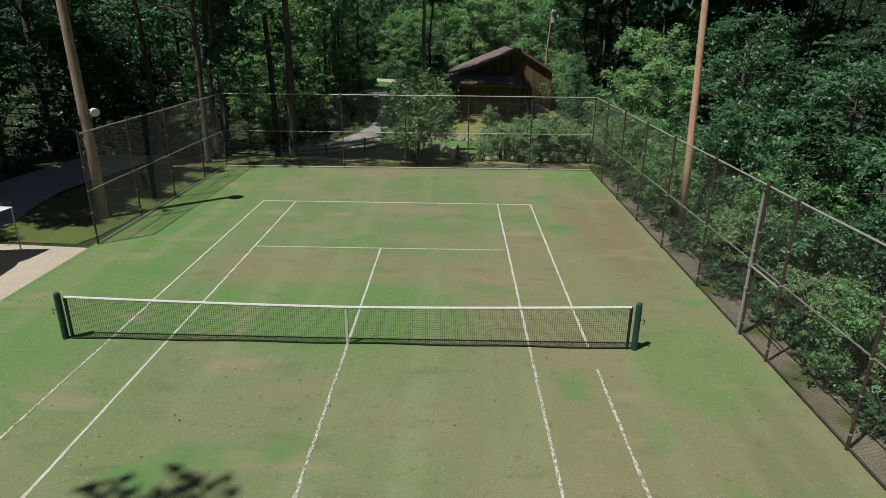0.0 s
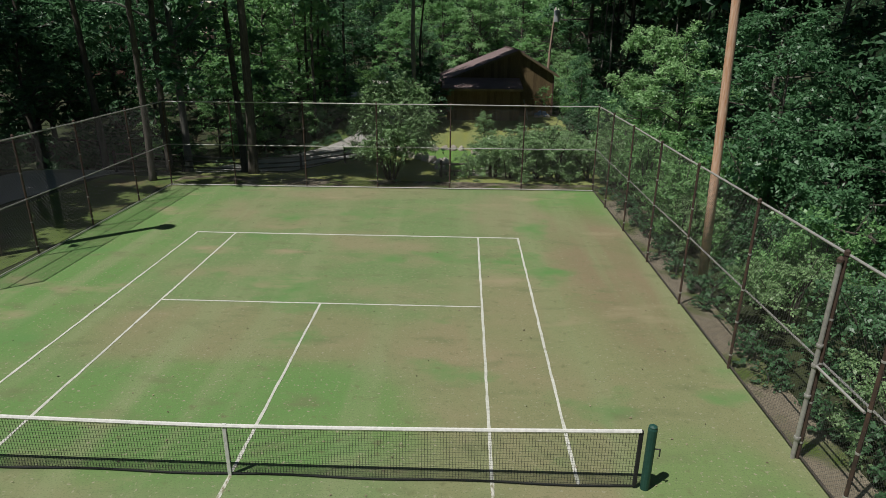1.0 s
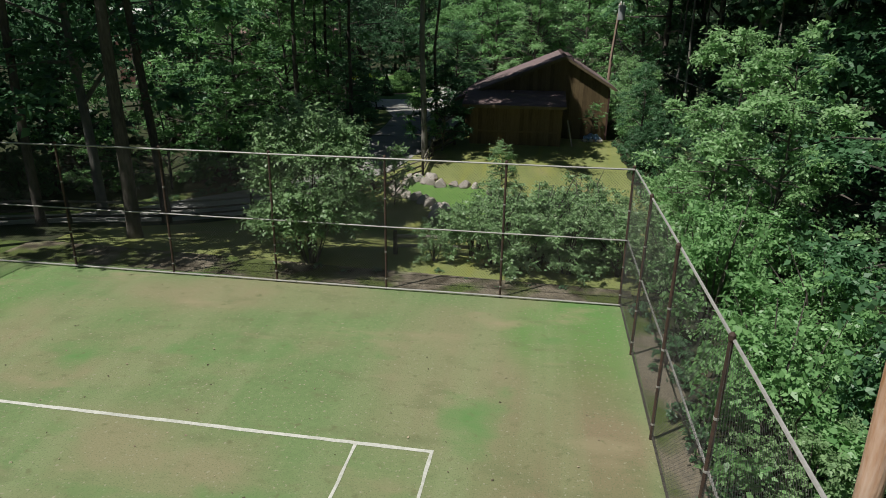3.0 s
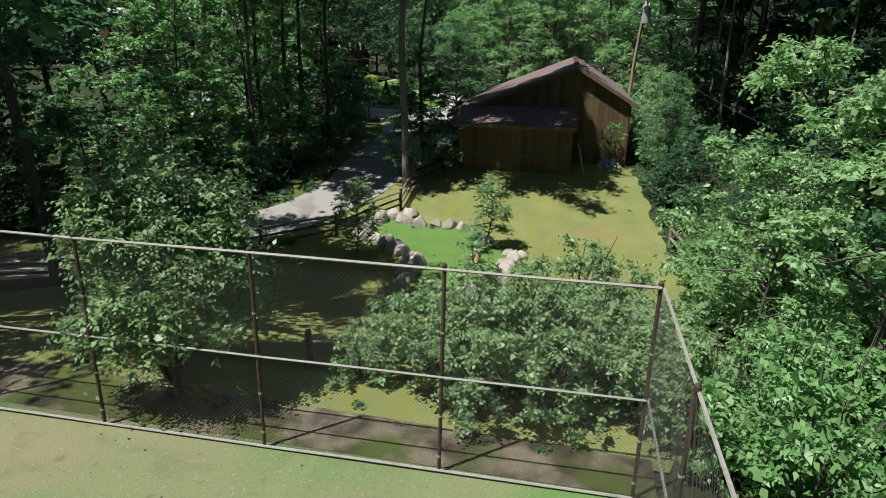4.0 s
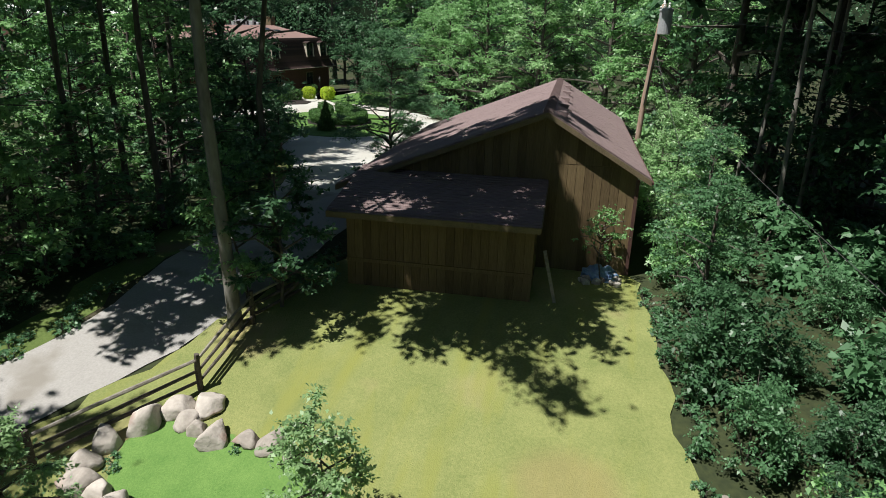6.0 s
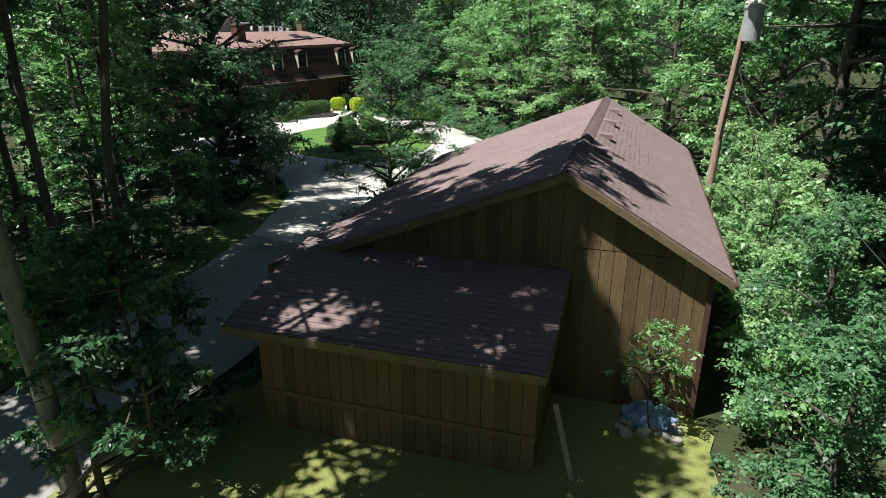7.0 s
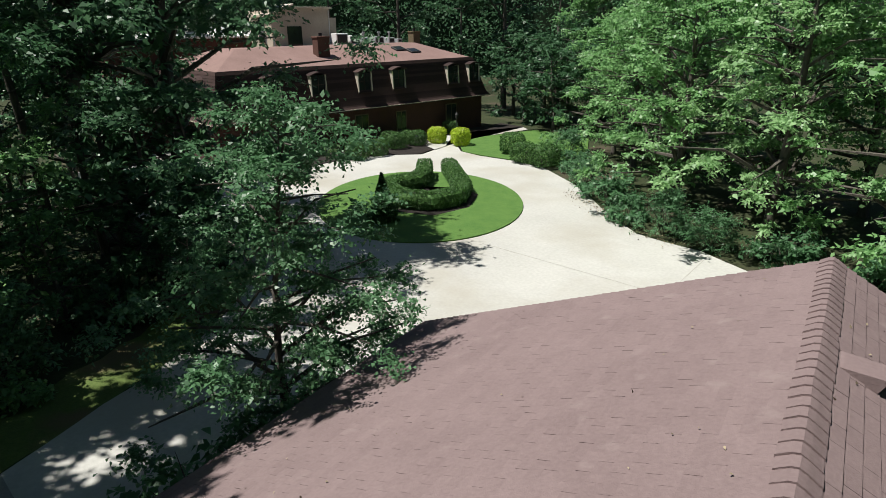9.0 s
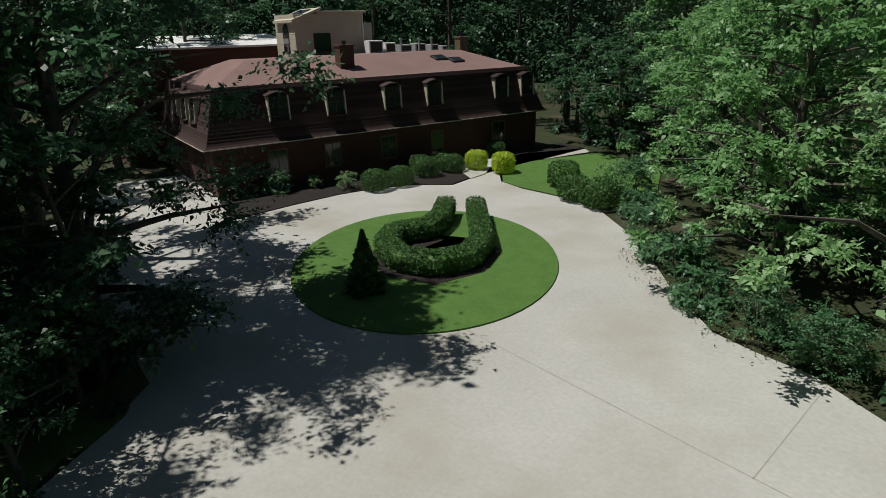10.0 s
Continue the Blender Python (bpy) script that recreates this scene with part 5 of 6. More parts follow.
# shrubs
S1 = bush("shrub", "dense mid-green shrub at the wood edge", (11.9, 3.0, -0.05), 1.5, 1.5, 2.5, 5200, 0.07, LEAF, 51, "shrubs")
S2 = bush("shrub", "loose light-green shrub at the wood edge", (12.6, 7.0, -0.05), 1.6, 1.5, 2.9, 5200, 0.074, LEAF_LIGHT, 52, "shrubs", ragged=0.5, fill=0.3)
S3 = bush("shrub", "ragged grey-green shrub behind a fence", (7.9, 20.6, land1(8, 20.6)), 1.35, 1.1, 2.5, 7000, 0.054, LEAF_GREY, 53, "shrubs", ragged=0.6, fill=0.28, stems=9)
S4 = bush("shrub", "low dark undergrowth shrub beneath trees", (-12, 40.5, land1(-12, 40.5)), 1.9, 1.7, 1.7, 2400, 0.13, LEAF, 54, "shrubs", ragged=0.4)
S5 = bush("shrub", "dense blue-green shrub in shade at the lawn edge", (13.0, 40.5, land1(13, 40.5)), 1.5, 1.5, 2.6, 6000, 0.08, LEAF_DEEP, 57, "shrubs", ragged=0.45)
S6 = bush("shrub", "sunlit yellow-green shrub beyond the barn eave", (13.2, 48.8, land1(13, 49)), 1.6, 1.5, 2.9, 6500, 0.075, LEAF_LIME, 58, "shrubs", ragged=0.5, fill=0.3)
sh = {6: S6, 5: S5, 1: S1, 2: S2, 3: S3, 4: S4}


def shrubs(spots, kinds, lo=0.8, hi=1.2, z=None):
    for x, y in spots:
        s = rng.uniform(lo, hi)
        kind, dx, dy, turn, tall = sh[rng.choice(kinds)], rng.uniform(-0.3, 0.3), rng.uniform(-0.3, 0.3), rng.uniform(0, 6.28), s * rng.uniform(0.85, 1.2)
        if not deep_in_wood(x, y):
            put(kind, x + dx, y + dy, s, turn, z, tall)


shrubs([(10.95, y) for y in (-6, -3.6, -1.2, 0.8, 5.4, 12.4, 11.0)], (1, 2, 1, 3), 0.75, 1.05)
shrubs([(11.5, y) for y in (13.2, 15.4, 17.6, 19.6)], (2,), 0.75, 1.05)
shrubs([(13.8, y) for y in range(-6, 13, 3)], (1, 2), 0.95, 1.35)
shrubs([(13.6, y) for y in range(14, 34, 3)], (2,), 1.0, 1.35)
shrubs([(16.8, y) for y in range(35, 46, 3)], (5, 5, 1), 0.6, 0.8)
shrubs([(13.4, 51.0), (13.8, 53.5), (13.8, 56.5), (13.8, 60), (14.5, 63)], (6,), 1.1, 1.4)
shrubs([(16.6, 63), (18.5, 66.5), (20, 55), (19.5, 49), (23, 53), (21, 61), (19, 8), (20, 14), (19.5, 19), (20.5, 25), (23, 30), (22.5, 20), (16, 50), (16.5, 54), (17, 58), (17.5, 46), (18, 41), (17.5, 36), (18, 31)], (4,), 0.9, 1.3)
for x, y, k, s in ((11.1, 7.3, 2, 0.42), (12.2, 7.6, 2, 0.7), (12.4, 9.8, 1, 0.75), (11.5, 10.2, 2, 0.5), (10.9, 8.3, 1, 0.35),
                   (14.6, 32.4, 5, 0.55), (15.0, 34.4, 5, 0.6), (14.7, 36.4, 5, 0.55), (15.4, 38.4, 5, 0.65), (15.3, 30.4, 5, 0.6), (14.6, 40.8, 5, 0.55), (16.2, 33.2, 5, 0.7), (16.4, 36.6, 5, 0.7)):
    put(sh[k], x, y, s, rng.uniform(0, 6.28))
WEED = bush("weed_clump", "low weedy plants along the fence foot", (10.3, 1.5, -0.03), 0.4, 0.45, 0.5, 380, 0.05, LEAF, 55, "weed clumps", stems=3)
for k in range(34):
    put(WEED, 9.75 + rng.uniform(0, 0.7), -6.5 + k * 0.74, rng.uniform(0.6, 1.4), rng.uniform(0, 6))
for k in range(9):
    put(WEED, 0.6 + k * 0.9, 19.0 + rng.uniform(0, 0.9), rng.uniform(0.25, 0.45), rng.uniform(0, 6))
shrubs([(13.6, 29.6), (13.8, 32.4), (13.6, 35.2), (13.1, 37.8), (12.9, 43.2), (12.9, 46)], (2, 2, 1), 0.7, 1.0)
shrubs([(6.2, 20.4), (9.4, 20.6), (5.2, 21.8), (8.6, 22.6), (10.6, 19.8), (7.2, 22.0)], (3,), 0.85, 1.05)
shrubs([(4.0, 21.0), (10.9, 23.2)], (3,), 0.5, 0.7)
shrubs([(8.3, 25.5), (9.7, 25.0)], (3,), 1.1, 1.25)
shrubs([(5.6, 21.0), (6.9, 21.2), (8.2, 21.5), (9.3, 21.9)], (3,), 1.12, 1.28)
shrubs([(6.3, 24.4)], (3,), 0.6, 0.7)
shrubs([(4.7, 27.0), (5.9, 27.3), (3.4, 27.3), (2.6, 28.0)], (3,), 0.3, 0.45)
shrubs([(x, y) for x, y in ((-7.8, 39.0), (-7.4, 43), (-7.6, 47), (-8.6, 51.5), (-9.6, 55.5), (-11.8, 60), (-15, 63.8), (-19.5, 64.6), (-25, 65.5), (-31, 66.6))], (4, 4, 1), 0.7, 1.1)
shrubs([(-16, 33), (-19, 30), (-11.8, 36.2), (-21, 24), (-20.4, 16), (-20.5, 10), (-20.8, 3), (-19.5, -3)], (4,), 0.8, 1.2)
shrubs([(-0.3, 58.7), (-0.6, 55.0), (-0.2, 56.6), (-0.2, 60.8)], (4, 1), 0.9, 1.1)
shrubs([(6.0, 76.5), (3.2, 77.3), (1.0, 78.0), (-1.2, 79.7), (-3.2, 82.6), (-5.2, 85.3), (-7.3, 88.1), (9.5, 76.2)], (4, 4, 1), 0.7, 0.95, PLAZA_Z - 0.05)

# low plants in a pale leaf colour that stands in for sun patches
FERN = bush("weed_clump", "low undergrowth with a sun patch in its pale leaf colour", (-6.6, 51.2, land1(-6, 51)), 0.9, 0.8, 0.7, 1400, 0.09, LEAF_LIGHT, 56, "weed clumps", stems=3)
for x, y, k in ((-6.9, 46.8, 1.2), (-8.2, 55.5, 0.9), (-6.2, 43.6, 1.0), (-11.0, 38.2, 1.1), (-12.6, 35.4, 1.2), (-9.6, 36.6, 0.8), (-3.6, 33.0, 0.5)):
    put(FERN, x, y, k, rng.uniform(0, 6))

# clipped plants at the house
BALL = clipped("clipped_shrub", "rounded clipped dark-green shrub in mulch", (-22.3, 83.9, PLAZA_Z), 0.8, 1.3, 3200, 0.062, HEDGE, 61, "clipped shrubs")
for x, y, s in ((-21.9, 85.7, 0.95), (-22.3, 88.5, 1.0), (-23.8, 89.4, 0.9), (-23.3, 91.0, 0.8), (-24.8, 92.6, 0.72), (-21.8, 90.5, 0.95), (-22.6, 96.6, 0.9), (-13.6, 91.4, 1.2), (-11.4, 88.9, 1.1), (-9.6, 88.4, 1.2)):
    put(BALL, x, y, s, rng.uniform(0, 6), PLAZA_Z)
YEL = clipped("golden_shrub", "clipped golden-yellow shrub beside the walk", (-20.9, 92.1, PLAZA_Z), 0.7, 1.35, 3200, 0.07, LEAF_YELLOW, 62, "golden shrubs")
put(YEL, -18.7, 92.2, 1.05, 1, PLAZA_Z)
put(S1, -26.5, 79.8, 0.6, 1, PLAZA_Z)
put(S3, -23.9, 83.0, 0.55, 2, PLAZA_Z)
put(S3, -25.8, 82.0, 0.4, 2.5, PLAZA_Z)
put(S2, -10.0, 90.2, 0.8, 0.3, PLAZA_Z)
put(S1, -9.2, 91.6, 0.9, 0.3, PLAZA_Z)

# hedge in a horseshoe on the island
HP = [(-15.2, 82.4), (-13.8, 80.4), (-13.2, 78.9), (-13.9, 77.4), (-13.0, 75.9), (-11.4, 75.2), (-9.9, 75.6), (-9.3, 77.0), (-10.0, 78.8), (-11.6, 80.6), (-13.1, 82.3), (-13.9, 83.2)]
hedge = thing("hedge", "clipped horseshoe hedge of dark boxwood", "hedge")
path = np.array(HP)
dd = np.r_[0, np.cumsum(np.hypot(*np.diff(path, axis=0).T))]
nrg = np.random.default_rng(71)
nl = 36000
s = nrg.uniform(0, dd[-1], nl)
cx, cy = np.interp(s, dd, path[:, 0]), np.interp(s, dd, path[:, 1])
ang = nrg.uniform(0, 2 * np.pi, nl)
q = 4
rad_ = 1 / (np.abs(np.cos(ang)) ** q + np.abs(np.sin(ang)) ** q) ** (1 / q) * nrg.uniform(0.85, 1.03, nl)
tx, ty = np.gradient(np.interp(np.linspace(0, dd[-1], 400), dd, path[:, 0])), np.gradient(np.interp(np.linspace(0, dd[-1], 400), dd, path[:, 1]))
ii = (s / dd[-1] * 399).astype(int)
nx, ny = -ty[ii] / np.hypot(tx[ii], ty[ii]), tx[ii] / np.hypot(tx[ii], ty[ii])
off, zz = 0.5 * rad_ * np.cos(ang), 0.5 + 0.48 * rad_ * np.sin(ang)
pts = np.stack([cx + nx * off, cy + ny * off, PLAZA_Z + 0.1 + zz], -1)
ob = new("foliage", soup("foliage", leaf_cards(nrg, pts, 0.055), 4, HEDGE))
ob.parent = hedge
for k in range(0, 40):
    sk_ = dd[-1] * k / 39
    x, y = float(np.interp(sk_, dd, path[:, 0])), float(np.interp(sk_, dd, path[:, 1]))
    part("stem", T([(x, y, PLAZA_Z), (x + 0.1, y, PLAZA_Z + 0.8)], [0.03, 0.01], 4), BARK, hedge)
part("core", T([(x, y, PLAZA_Z + 0.5) for x, y in HP], 0.4, 8), HEDGE, hedge)
flat("island_bed", [(-14.6, 77.4), (-13.5, 75.2), (-11.4, 74.3), (-9.2, 74.8), (-8.5, 77), (-9.4, 79.4), (-10.8, 80.2), (-10.6, 77.2), (-12.4, 77.0), (-12.4, 79.0), (-13.6, 79.2)], PLAZA_Z + 0.14, MULCH, "dark mulch under the hedge", "planting bed")
con = thing("dwarf_conifer", "small dark conical evergreen on the island", "conifer", (-10.9, 72.9, PLAZA_Z + 0.06))
part("trunk", T([(0, 0, 0), (0, 0, 2.2)], [0.06, 0.01], 6), BARK, con)
cr = np.random.default_rng(72)
t_ = cr.uniform(0, 1, 5000) ** 1.4
aa = cr.uniform(0, 2 * np.pi, 5000)
rr2 = (1 - t_) * (0.75 + 0.15 * np.sin(aa * 5 + t_ * 20)) * cr.uniform(0.6, 1.0, 5000) + 0.02
ob = new("crown", soup("crown", leaf_cards(cr, np.stack([rr2 * np.cos(aa), rr2 * np.sin(aa), 0.1 + 2.3 * t_], -1), 0.08), 4, HEDGE))
ob.parent = con

# far woods closing the view all round
fr_ = np.random.default_rng(81)
n = 62000
a = fr_.uniform(0, 2 * np.pi, n)
R = 74 + 8 * np.sin(a * 3) + fr_.uniform(0, 16, n)
hgt = (17 + 4 * np.sin(a * 17) + 3 * np.sin(a * 41)) * fr_.uniform(0.0, 1, n) ** 0.7
pts = np.stack([R * np.cos(a), 48 + 1.2 * R * np.sin(a), hgt - 1], -1)
tagged(new("far_woods", soup("far_woods", leaf_cards(fr_, pts, 0.3, 0.4), 4, LEAF_DEEP)), "dense dark woodland closing the view", "woods", kind="stuff")
bm = bmesh.new()
ring0, ring1 = [], []
for k in range(96):
    t = 2 * math.pi * k / 96
    Rk = 104 + 3 * math.sin(7 * t)
    ring0.append(bm.verts.new((Rk * math.cos(t), 48 + 1.2 * Rk * math.sin(t), -4)))
    ring1.append(bm.verts.new((Rk * math.cos(t), 48 + 1.2 * Rk * math.sin(t), 19 + 2 * math.sin(19 * t) + 1.5 * math.sin(31 * t))))
for k in range(96):
    j = (k + 1) % 96
    bm.faces.new((ring0[k], ring0[j], ring1[j], ring1[k]))
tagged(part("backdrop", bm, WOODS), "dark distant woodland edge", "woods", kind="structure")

# ---- boulders ----
def boulder(x, y, s, seed, flat_=0.75, z=None):
    r_ = random.Random(seed)
    bm = bmesh.new()
    bmesh.ops.create_icosphere(bm, subdivisions=3, radius=s)
    o = Vector((seed * 3.1, seed * 1.7, 0))
    for vv in bm.verts:
        k = 1 + 0.35 * noise.noise(vv.co / s * 1.1 + o) + 0.18 * noise.noise(vv.co / s * 2.6 + o) + 0.06 * noise.noise(vv.co / s * 6 + o)
        vv.co = Vector((vv.co.x * 1.15, vv.co.y, vv.co.z * flat_)) * k
    for _ in range(9):
        d_ = Vector((r_.gauss(0, 1), r_.gauss(0, 1), abs(r_.gauss(0, 0.8)))).normalized()
        lim = s * r_.uniform(0.55, 0.8) * (1 - 0.25 * d_.z)
        for vv in bm.verts:
            over = vv.co.dot(d_) - lim
            if over > 0:
                vv.co -= d_ * over * 0.92
    ob = part("boulder", bm, ROCK, None, smooth=True)
    ob.matrix_basis = Matrix.Translation((x, y, (land1(x, y) if z is None else z) + s * flat_ * 0.45)) @ Matrix.Rotation(r_.uniform(0, 6.28), 4, 'Z')
    tagged(ob, "pale rounded fieldstone boulder edging the hollow", "boulder", "boulders round the hollow")


BOULD = [(-0.5, 34.3, .4), (0.0, 34.3, .33), (0.55, 34.0, .38), (1.1, 33.5, .42), (1.55, 32.9, .45), (2.0, 32.3, .36), (2.4, 31.8, .48), (2.2, 31.0, .5), (2.35, 30.2, .4), (2.5, 29.4, .45), (2.9, 28.7, .4),
         (3.7, 28.2, .36), (4.4, 28.6, .38), (4.7, 29.4, .42), (5.1, 30.1, .4), (5.6, 30.9, .48), (5.85, 31.7, .45), (5.95, 32.4, .4), (6.05, 33.2, .42), (6.3, 33.7, .3), (5.7, 33.9, .25), (4.8, 35.0, .36), (4.4, 35.5, .32), (3.4, 36.2, .28), (2.8, 36.3, .38), (2.2, 36.4, .3),
         (1.45, 36.2, .42), (0.9, 36.4, .3), (0.5, 36.6, .32), (0.75, 37.1, .42), (0.1, 36.9, .42), (-0.4, 36.3, .5), (-0.9, 35.6, .42), (-0.9, 34.9, .4), (6.0, 28.0, .35), (5.2, 27.4, .35)]
for k, (x, y, s) in enumerate(BOULD):
    boulder(x, y, s * 1.05, k + 1)

# stump-like bollard in the hollow
st = thing("timber_post", "short round timber post with pale top", "post", (4.68, 32.55, -1.87))
part("shaft", lathe([(0.13, -0.1), (0.13, 0.56), (0.12, 0.58)], 14), POLE, st)
part("top", lathe([(0.14, 0.58), (0.145, 0.6), (0.14, 0.64), (0.12, 0.66)], 14), WHITE, st)

# ---- split-rail fence ----
srf = thing("split_rail_fence", "weathered dark split-rail fence along the driveway", "fence")
SP = [(-13.2, 21), (-11.2, 23.8), (-8.9, 26.8), (-6.5, 29.7), (-4.2, 32.1), (-1.9, 34.6), (0.2, 37.7), (0.25, 40.4), (1.3, 42.6)]
rs = random.Random(9)
for k, (x, y) in enumerate(SP):
    z = land1(x, y)
    part("post", T([(x, y, z - 0.2), (x + rs.uniform(-.03, .03), y, z + 0.62), (x, y, z + 1.02)], [0.085, 0.075, 0.065], 7), RAIL, srf)
    if k + 1 < len(SP):
        x2, y2 = SP[k + 1]
        z2 = land1(x2, y2)
        for hh in (0.25, 0.55, 0.86):
            # top rail in the paler wood: sunlight put into its colour
            part("rail", T([(x, y, z + hh), ((x + x2) / 2, (y + y2) / 2, (z + z2) / 2 + hh + rs.uniform(-.04, .04)), (x2, y2, z2 + hh)], [0.042, 0.052, 0.042], 6), RAIL_PALE if hh > 0.8 else RAIL, srf)
low = thing("rail_fence", "short pale split-rail fence behind the court", "fence")
p, q = (2.5, 21.5), (4.9, 22.1)
for x, y in (p, q):
    part("post", T([(x, y, land1(x, y) - 0.2), (x, y, land1(x, y) + 0.8)], [0.08, 0.07], 7), RAIL, low)
for hh in (0.3, 0.62):
    part("rail", T([(*p, land1(*p) + hh), (*q, land1(*q) + hh)], 0.06, 6), RAIL_PALE, low)
low2 = thing("rail_fence", "short pale split-rail fence at the lawn edge", "fence")
P2 = [(12.3, 36.0), (12.7, 33.8), (12.9, 31.4)]
for k, (x, y) in enumerate(P2):
    part("post", T([(x, y, land1(x, y) - 0.2), (x, y, land1(x, y) + 0.95)], [0.08, 0.07], 7), RAIL_PALE, low2)
    if k < 2:
        for hh in (0.4, 0.8):
            part("rail", T([(x, y, land1(x, y) + hh), (*P2[k + 1], land1(*P2[k + 1]) + hh)], 0.055, 6), RAIL_PALE, low2)

# white canvas canopy beside the court
tent = thing("canopy", "low white canvas canopy with scalloped edges on poles", "canopy", (-12.45, 4.2, 0))
bm = bmesh.new()
rows_ = []
for i in range(9):
    for j in range(9):
        u_, v_ = i / 4 - 1, j / 4 - 1
        pinch = 1 - 0.16 * (1 - abs(u_ * v_) ** 0.5) * max(abs(u_), abs(v_))
        rows_.append(bm.verts.new((1.4 * u_ * pinch, 1.2 * v_ * pinch, 1.5 + 0.7 * (1 - max(abs(u_), abs(v_))) ** 1.3)))
for i in range(8):
    for j in range(8):
        bm.faces.new((rows_[i * 9 + j], rows_[(i + 1) * 9 + j], rows_[(i + 1) * 9 + j + 1], rows_[i * 9 + j + 1]))
part("canvas", bm, WHITE, tent, smooth=True)
for sx_, sy_ in ((-1, -1), (1, -1), (-1, 1), (1, 1)):
    part("pole", T([(1.36 * sx_, 1.16 * sy_, 0), (1.36 * sx_, 1.16 * sy_, 1.5)], 0.02, 6), METAL_GREY, tent)

# fallen leaves on the court
lr = np.random.default_rng(91)
n = 750
pts = np.stack([lr.uniform(-9, 9.1, n), lr.uniform(-10, 18.2, n), np.full(n, 0.012)], -1)
cards = leaf_cards(lr, pts, 0.03, 4)
cards[..., 2] = np.clip(cards[..., 2], 0.008, 0.03)
tagged(new("fallen_leaves", soup("fallen_leaves", cards, 4, LITTER)), "dry fallen leaves scattered on the court", "leaves", kind="stuff")

# weeds at the hollow's rim
for k in range(22):
    q = k / 22 * len(POND_RIM)
    (ax, ay), (bx_, by_) = POND_RIM[int(q)], POND_RIM[(int(q) + 1) % len(POND_RIM)]
    put(WEED, ax + (bx_ - ax) * (q % 1) + rng.uniform(0.1, 0.5) * (1 if ax > 3 else -1), ay + (by_ - ay) * (q % 1) + rng.uniform(-0.3, 0.3), rng.uniform(0.3, 0.65), rng.uniform(0, 6))

# leaves and twigs on the barn roof
lr = np.random.default_rng(93)
u, v = lr.uniform(0.05, 0.97, 260), lr.uniform(YF + 0.2, YB - 0.2, 260)
on_east = lr.uniform(0, 1, 260) < 0.7
xs = np.where(on_east, RX + (EX - RX) * u, RX + (LX - RX) * u)
zs = np.where(on_east, RZ + (EZ - RZ) * u, RZ + (LZ - RZ) * u) + 0.045
tb = np.array(barn.matrix_basis)
rp = np.stack([xs, v, zs], -1) @ tb[:3, :3].T + tb[:3, 3]
tagged(new("fallen_leaves", soup("fallen_leaves", leaf_cards(lr, rp, 0.024, 2.0), 4, LITTER)), "dry fallen leaves on the barn roof", "leaves", kind="stuff")

# dry leaves under the shrubs at the turnaround edge
le = np.random.default_rng(94)
q = le.uniform(0, 1, 500)
ex, ey = np.interp(q, (0, 0.35, 0.7, 1), (-5.3, -2.5, -0.1, 2.6)), np.interp(q, (0, 0.35, 0.7, 1), (83.3, 80.5, 78.7, 77.0))
off = np.abs(le.normal(0, 0.5, 500))
lp3 = np.stack([ex - off * 0.6, ey - off * 0.8, np.full(500, PLAZA_Z + 0.075)], -1)
tagged(new("fallen_leaves", soup("fallen_leaves", leaf_cards(le, lp3, 0.05, 2.0), 4, LITTER)), "brown fallen leaves along the concrete edge", "leaves", kind="stuff")

# ragged grass and weeds along both edges of the drive
for k in range(26):
    f = k / 26
    y = 31 + 10 * f
    px_ = float(np.interp(y, [p[1] for p in drive_l], [p[0] for p in drive_l]))
    put(WEED, px_ - rng.uniform(0.1, 0.9), y + rng.uniform(-0.3, 0.3), rng.uniform(0.5, 1.2), rng.uniform(0, 6))

# dead branches beside the drive
for pts_, r_ in ((((-4.6, 44.1), (-3.6, 43.95), (-2.9, 43.9), (-2.2, 43.8)), 0.035), (((-0.5, 43.0), (-0.2, 43.5), (-0.05, 44.1)), 0.03)):
    br = thing("fallen_branch", "bare pale dead branch on the driveway edge", "branch")
    part("stem", T([(x, y, land1(x, y) + 0.05 + 0.02 * i) for i, (x, y) in enumerate(pts_)], [r_ * (1 - 0.2 * i) for i in range(len(pts_))], 6), BARK_PALE, br)
    x, y = pts_[1]
    part("twig", T([(x, y, land1(x, y) + 0.07), (x + 0.35, y + 0.25, land1(x, y) + 0.16)], [0.015, 0.006], 4), BARK_PALE, br)

# ragged plants along the lawn's east edge
for k in range(40):
    y = 21 + k * 0.6 + rng.uniform(-0.2, 0.2)
    x = float(np.interp(y, [p[1] for p in lawn_r], [p[0] for p in lawn_r])) + rng.uniform(-0.1, 0.45)
    put(WEED, x, y, rng.uniform(0.5, 1.1), rng.uniform(0, 6))


# ---- shingles ----
def shingle_mesh(w, d):
    bm = bmesh.new()
    v = [bm.verts.new(c) for c in ((0, -w / 2, 0.002), (0, w / 2, 0.002), (d, w / 2, 0.016), (d, -w / 2, 0.016), (d, w / 2, 0.0), (d, -w / 2, 0.0))]
    bm.faces.new((v[0], v[3], v[2], v[1]))
    bm.faces.new((v[3], v[5], v[4], v[2]))
    bm.faces.new((v[0], v[5], v[3]))
    bm.faces.new((v[1], v[2], v[4]))
    return finish(bm, "shingle", SHINGLE)


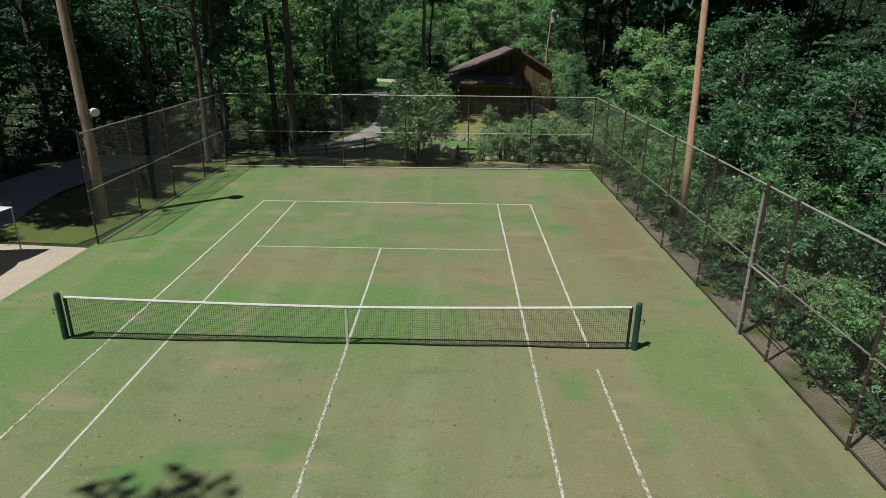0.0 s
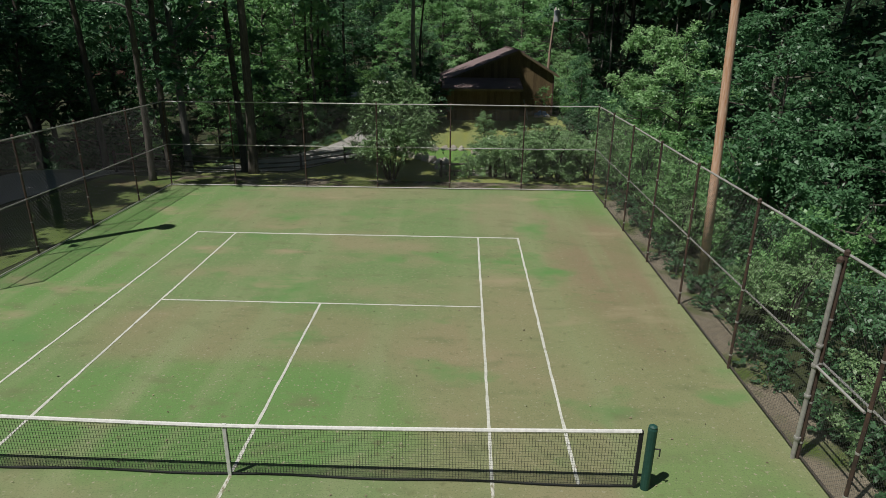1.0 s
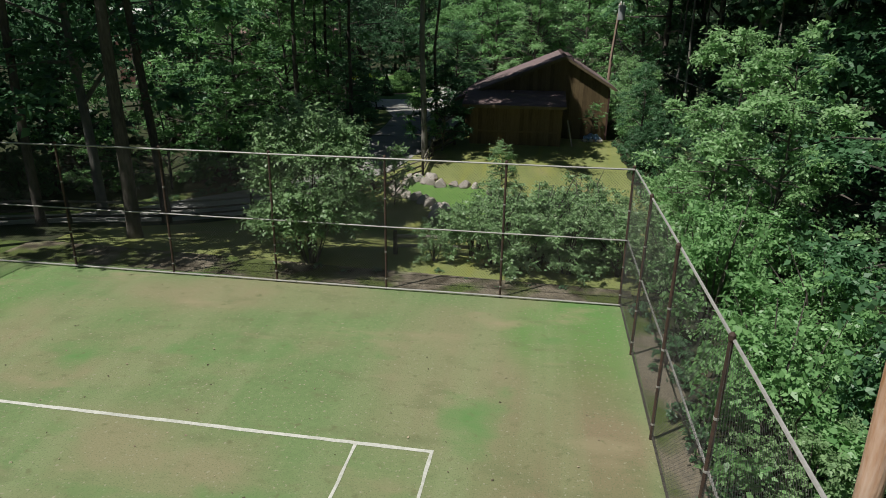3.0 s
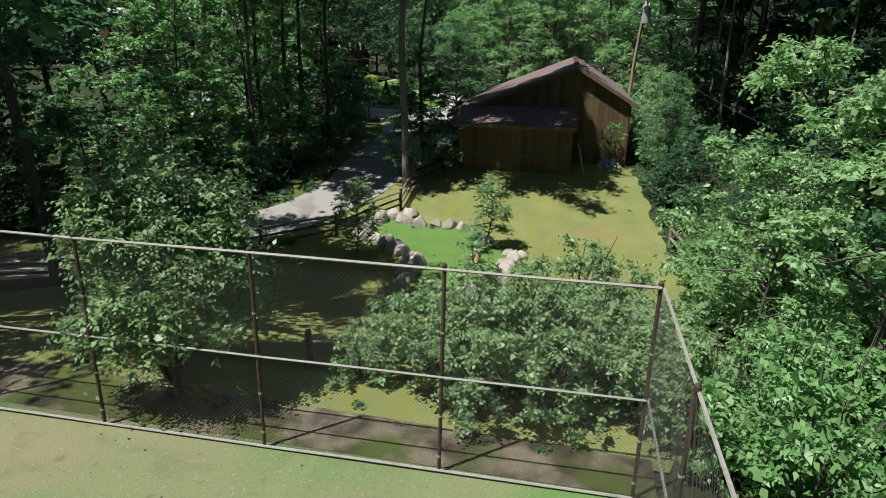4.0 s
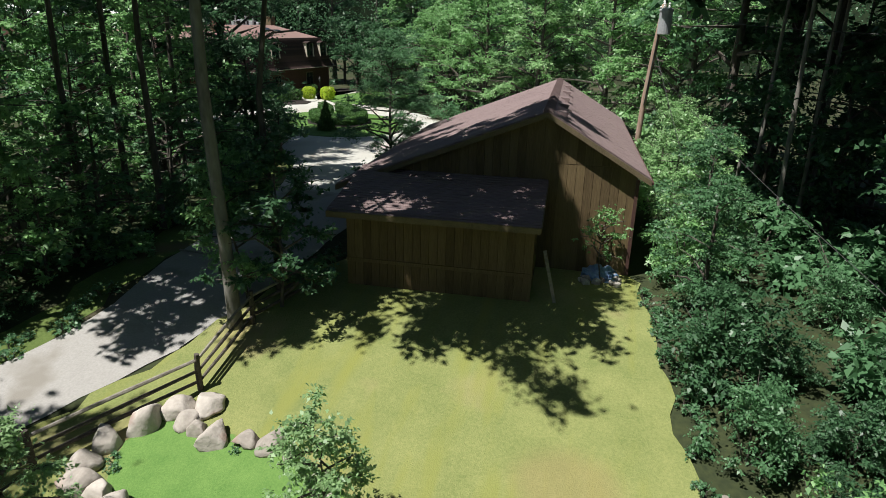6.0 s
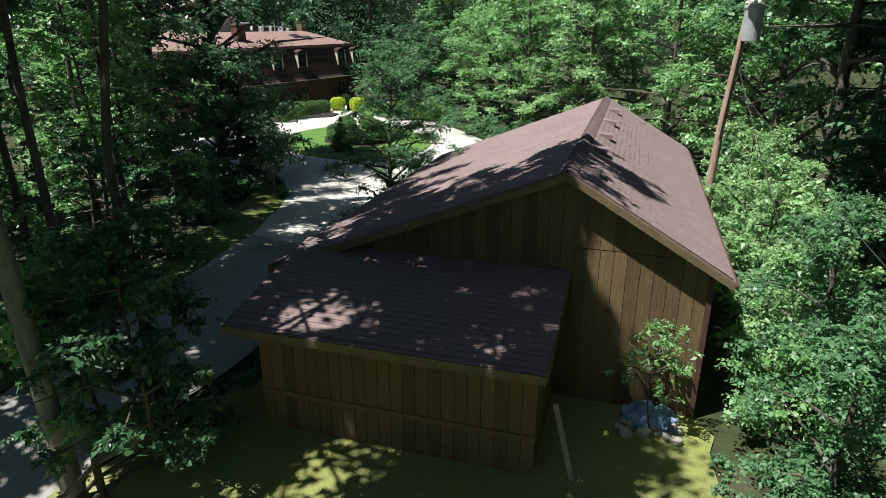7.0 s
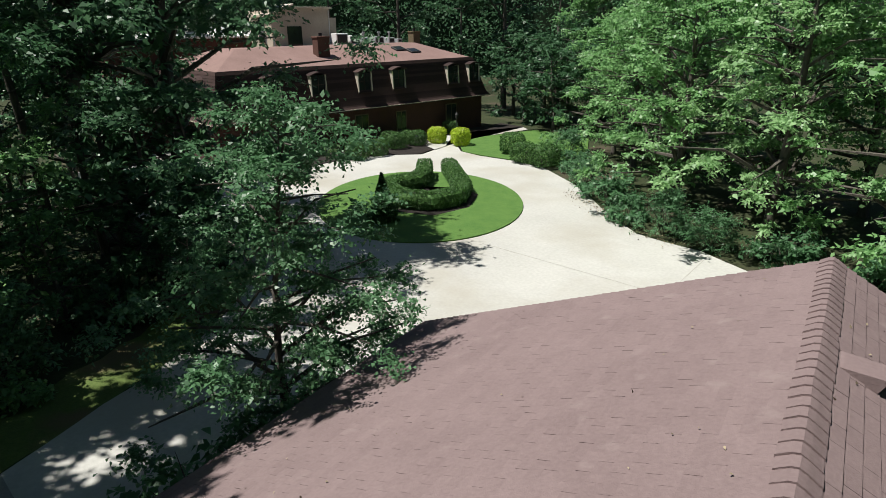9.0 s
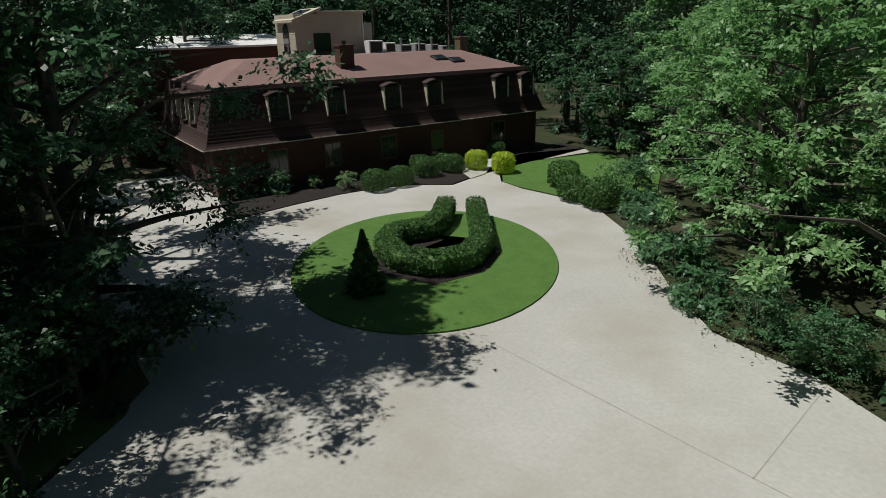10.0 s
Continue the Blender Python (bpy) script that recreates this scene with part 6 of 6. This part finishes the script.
def shingle_rows(mtx, length, width, row, tab, near, parent, seed, stagger=0.5, gap=0.003):
    """Tabs over a slope: x runs down it, y along the ridge. Those for which near(x, y) holds are pieces, the rest one mesh."""
    r_ = np.random.default_rng(seed)
    me = shingle_mesh(tab - gap, row * 1.05)
    src = np.array([v.co[:] for v in me.vertices])
    faces = [list(p.vertices) for p in me.polygons]
    vs, fs, pieces = [], [], 0
    for i in range(int(length / row)):
        for j in range(int(width / tab) + 1):
            x, y = i * row, (j + stagger * (i % 2)) * tab
            if y + tab > width + 0.02:
                rest = width - y
                if rest > 0.04:
                    k = len(vs) * len(src)
                    vs.append(src * (1, rest / tab, 1) + (x, y + rest / 2, 0.013))
                    fs += [[k + q for q in f] for f in faces]
                continue
            if j == 0 and i % 2:
                k = len(vs) * len(src)
                vs.append(src * (1, 0.5, 1) + (x, tab / 4, 0.013))
                fs += [[k + q for q in f] for f in faces]
            lift = 0.012 + abs(r_.normal(0, 0.002))
            if near(x, y) and pieces < 290:
                ob = new("shingle", me)
                ob.parent = parent
                ob.matrix_basis = mtx @ Matrix.Translation((x, y + tab / 2, lift)) @ Matrix.Rotation(r_.normal(0, 0.006), 4, 'Z')
                pieces += 1
            else:
                p = src + (x, y + tab / 2, lift)
                k = len(vs) * len(src)
                vs.append(p)
                fs += [[k + q for q in f] for f in faces]
    allv = np.concatenate(vs)
    m4 = np.array(mtx)
    allv = allv @ m4[:3, :3].T + m4[:3, 3]
    me2 = bpy.data.meshes.new("shingle_field")
    me2.from_pydata(allv.tolist(), [], fs)
    me2.materials.append(SHINGLE)
    ob = new("shingle_field", me2)
    ob.parent = parent
    tagged(ob, kind="stuff")


def slope(x0, z0, x1, z1, y0):
    d = Vector((x1 - x0, 0, z1 - z0)).normalized()
    s = Vector((0, 1, 0))
    n = d.cross(s)
    if n.z < 0:
        s = -s
        n = d.cross(s)
    m = Matrix((d, s, n)).transposed().to_4x4()
    m.translation = (x0, y0, z0)
    return m


LW = math.hypot(RX - LX, RZ - LZ)
RW = math.hypot(EX - RX, RZ - EZ)
ms = slope(RX, RZ, LX, LZ, YB)
shingle_rows(ms, LW, YB - YF, 0.16, 0.32, lambda x, y: 0.3 < x < 2.9 and 4.0 < y < 9.5, barn, 1)
ms = slope(RX, RZ, EX, EZ, YF)
shingle_rows(ms, RW, YB - YF, 0.16, 0.3, lambda x, y: 0.1 < x < 2.1 and 2.0 < y < 8.4, barn, 2, gap=0.006)
dl = Vector((0, LY0 - LY1, LZ0 - LZ1)).normalized()
sx = Vector((1, 0, 0))
mt = Matrix((dl, sx, dl.cross(sx))).transposed().to_4x4()
mt.translation = (LA, LY1, LZ1)
shingle_rows(mt, 3.7, LB_ - LA, 0.18, 0.32, lambda x, y: x > 1.6, lean, 3)

# ridge caps
bm = bmesh.new()
hw = 0.17
pr = [(-hw, -hw * 0.4), (-hw * 0.35, 0.0), (0, 0.012), (hw * 0.35, -0.02), (hw, -hw * 0.582)]
a_ = [bm.verts.new((x, 0, z + 0.04)) for x, z in pr]
b_ = [bm.verts.new((x, 0.24, z + 0.016)) for x, z in pr]
c_ = [bm.verts.new((x, 0, z + 0.012)) for x, z in pr]
for k in range(4):
    bm.faces.new((a_[k], a_[k + 1], b_[k + 1], b_[k]))
    bm.faces.new((c_[k], c_[k + 1], a_[k + 1], a_[k]))
cap = finish(bm, "ridge_cap", SHINGLE)
for k in range(int((YB - YF) / 0.19)):
    ob = new("ridge_cap", cap)
    ob.parent = barn
    ob.matrix_basis = pose(RX + random.uniform(-.006, .006), YF + k * 0.19, RZ + 0.008)
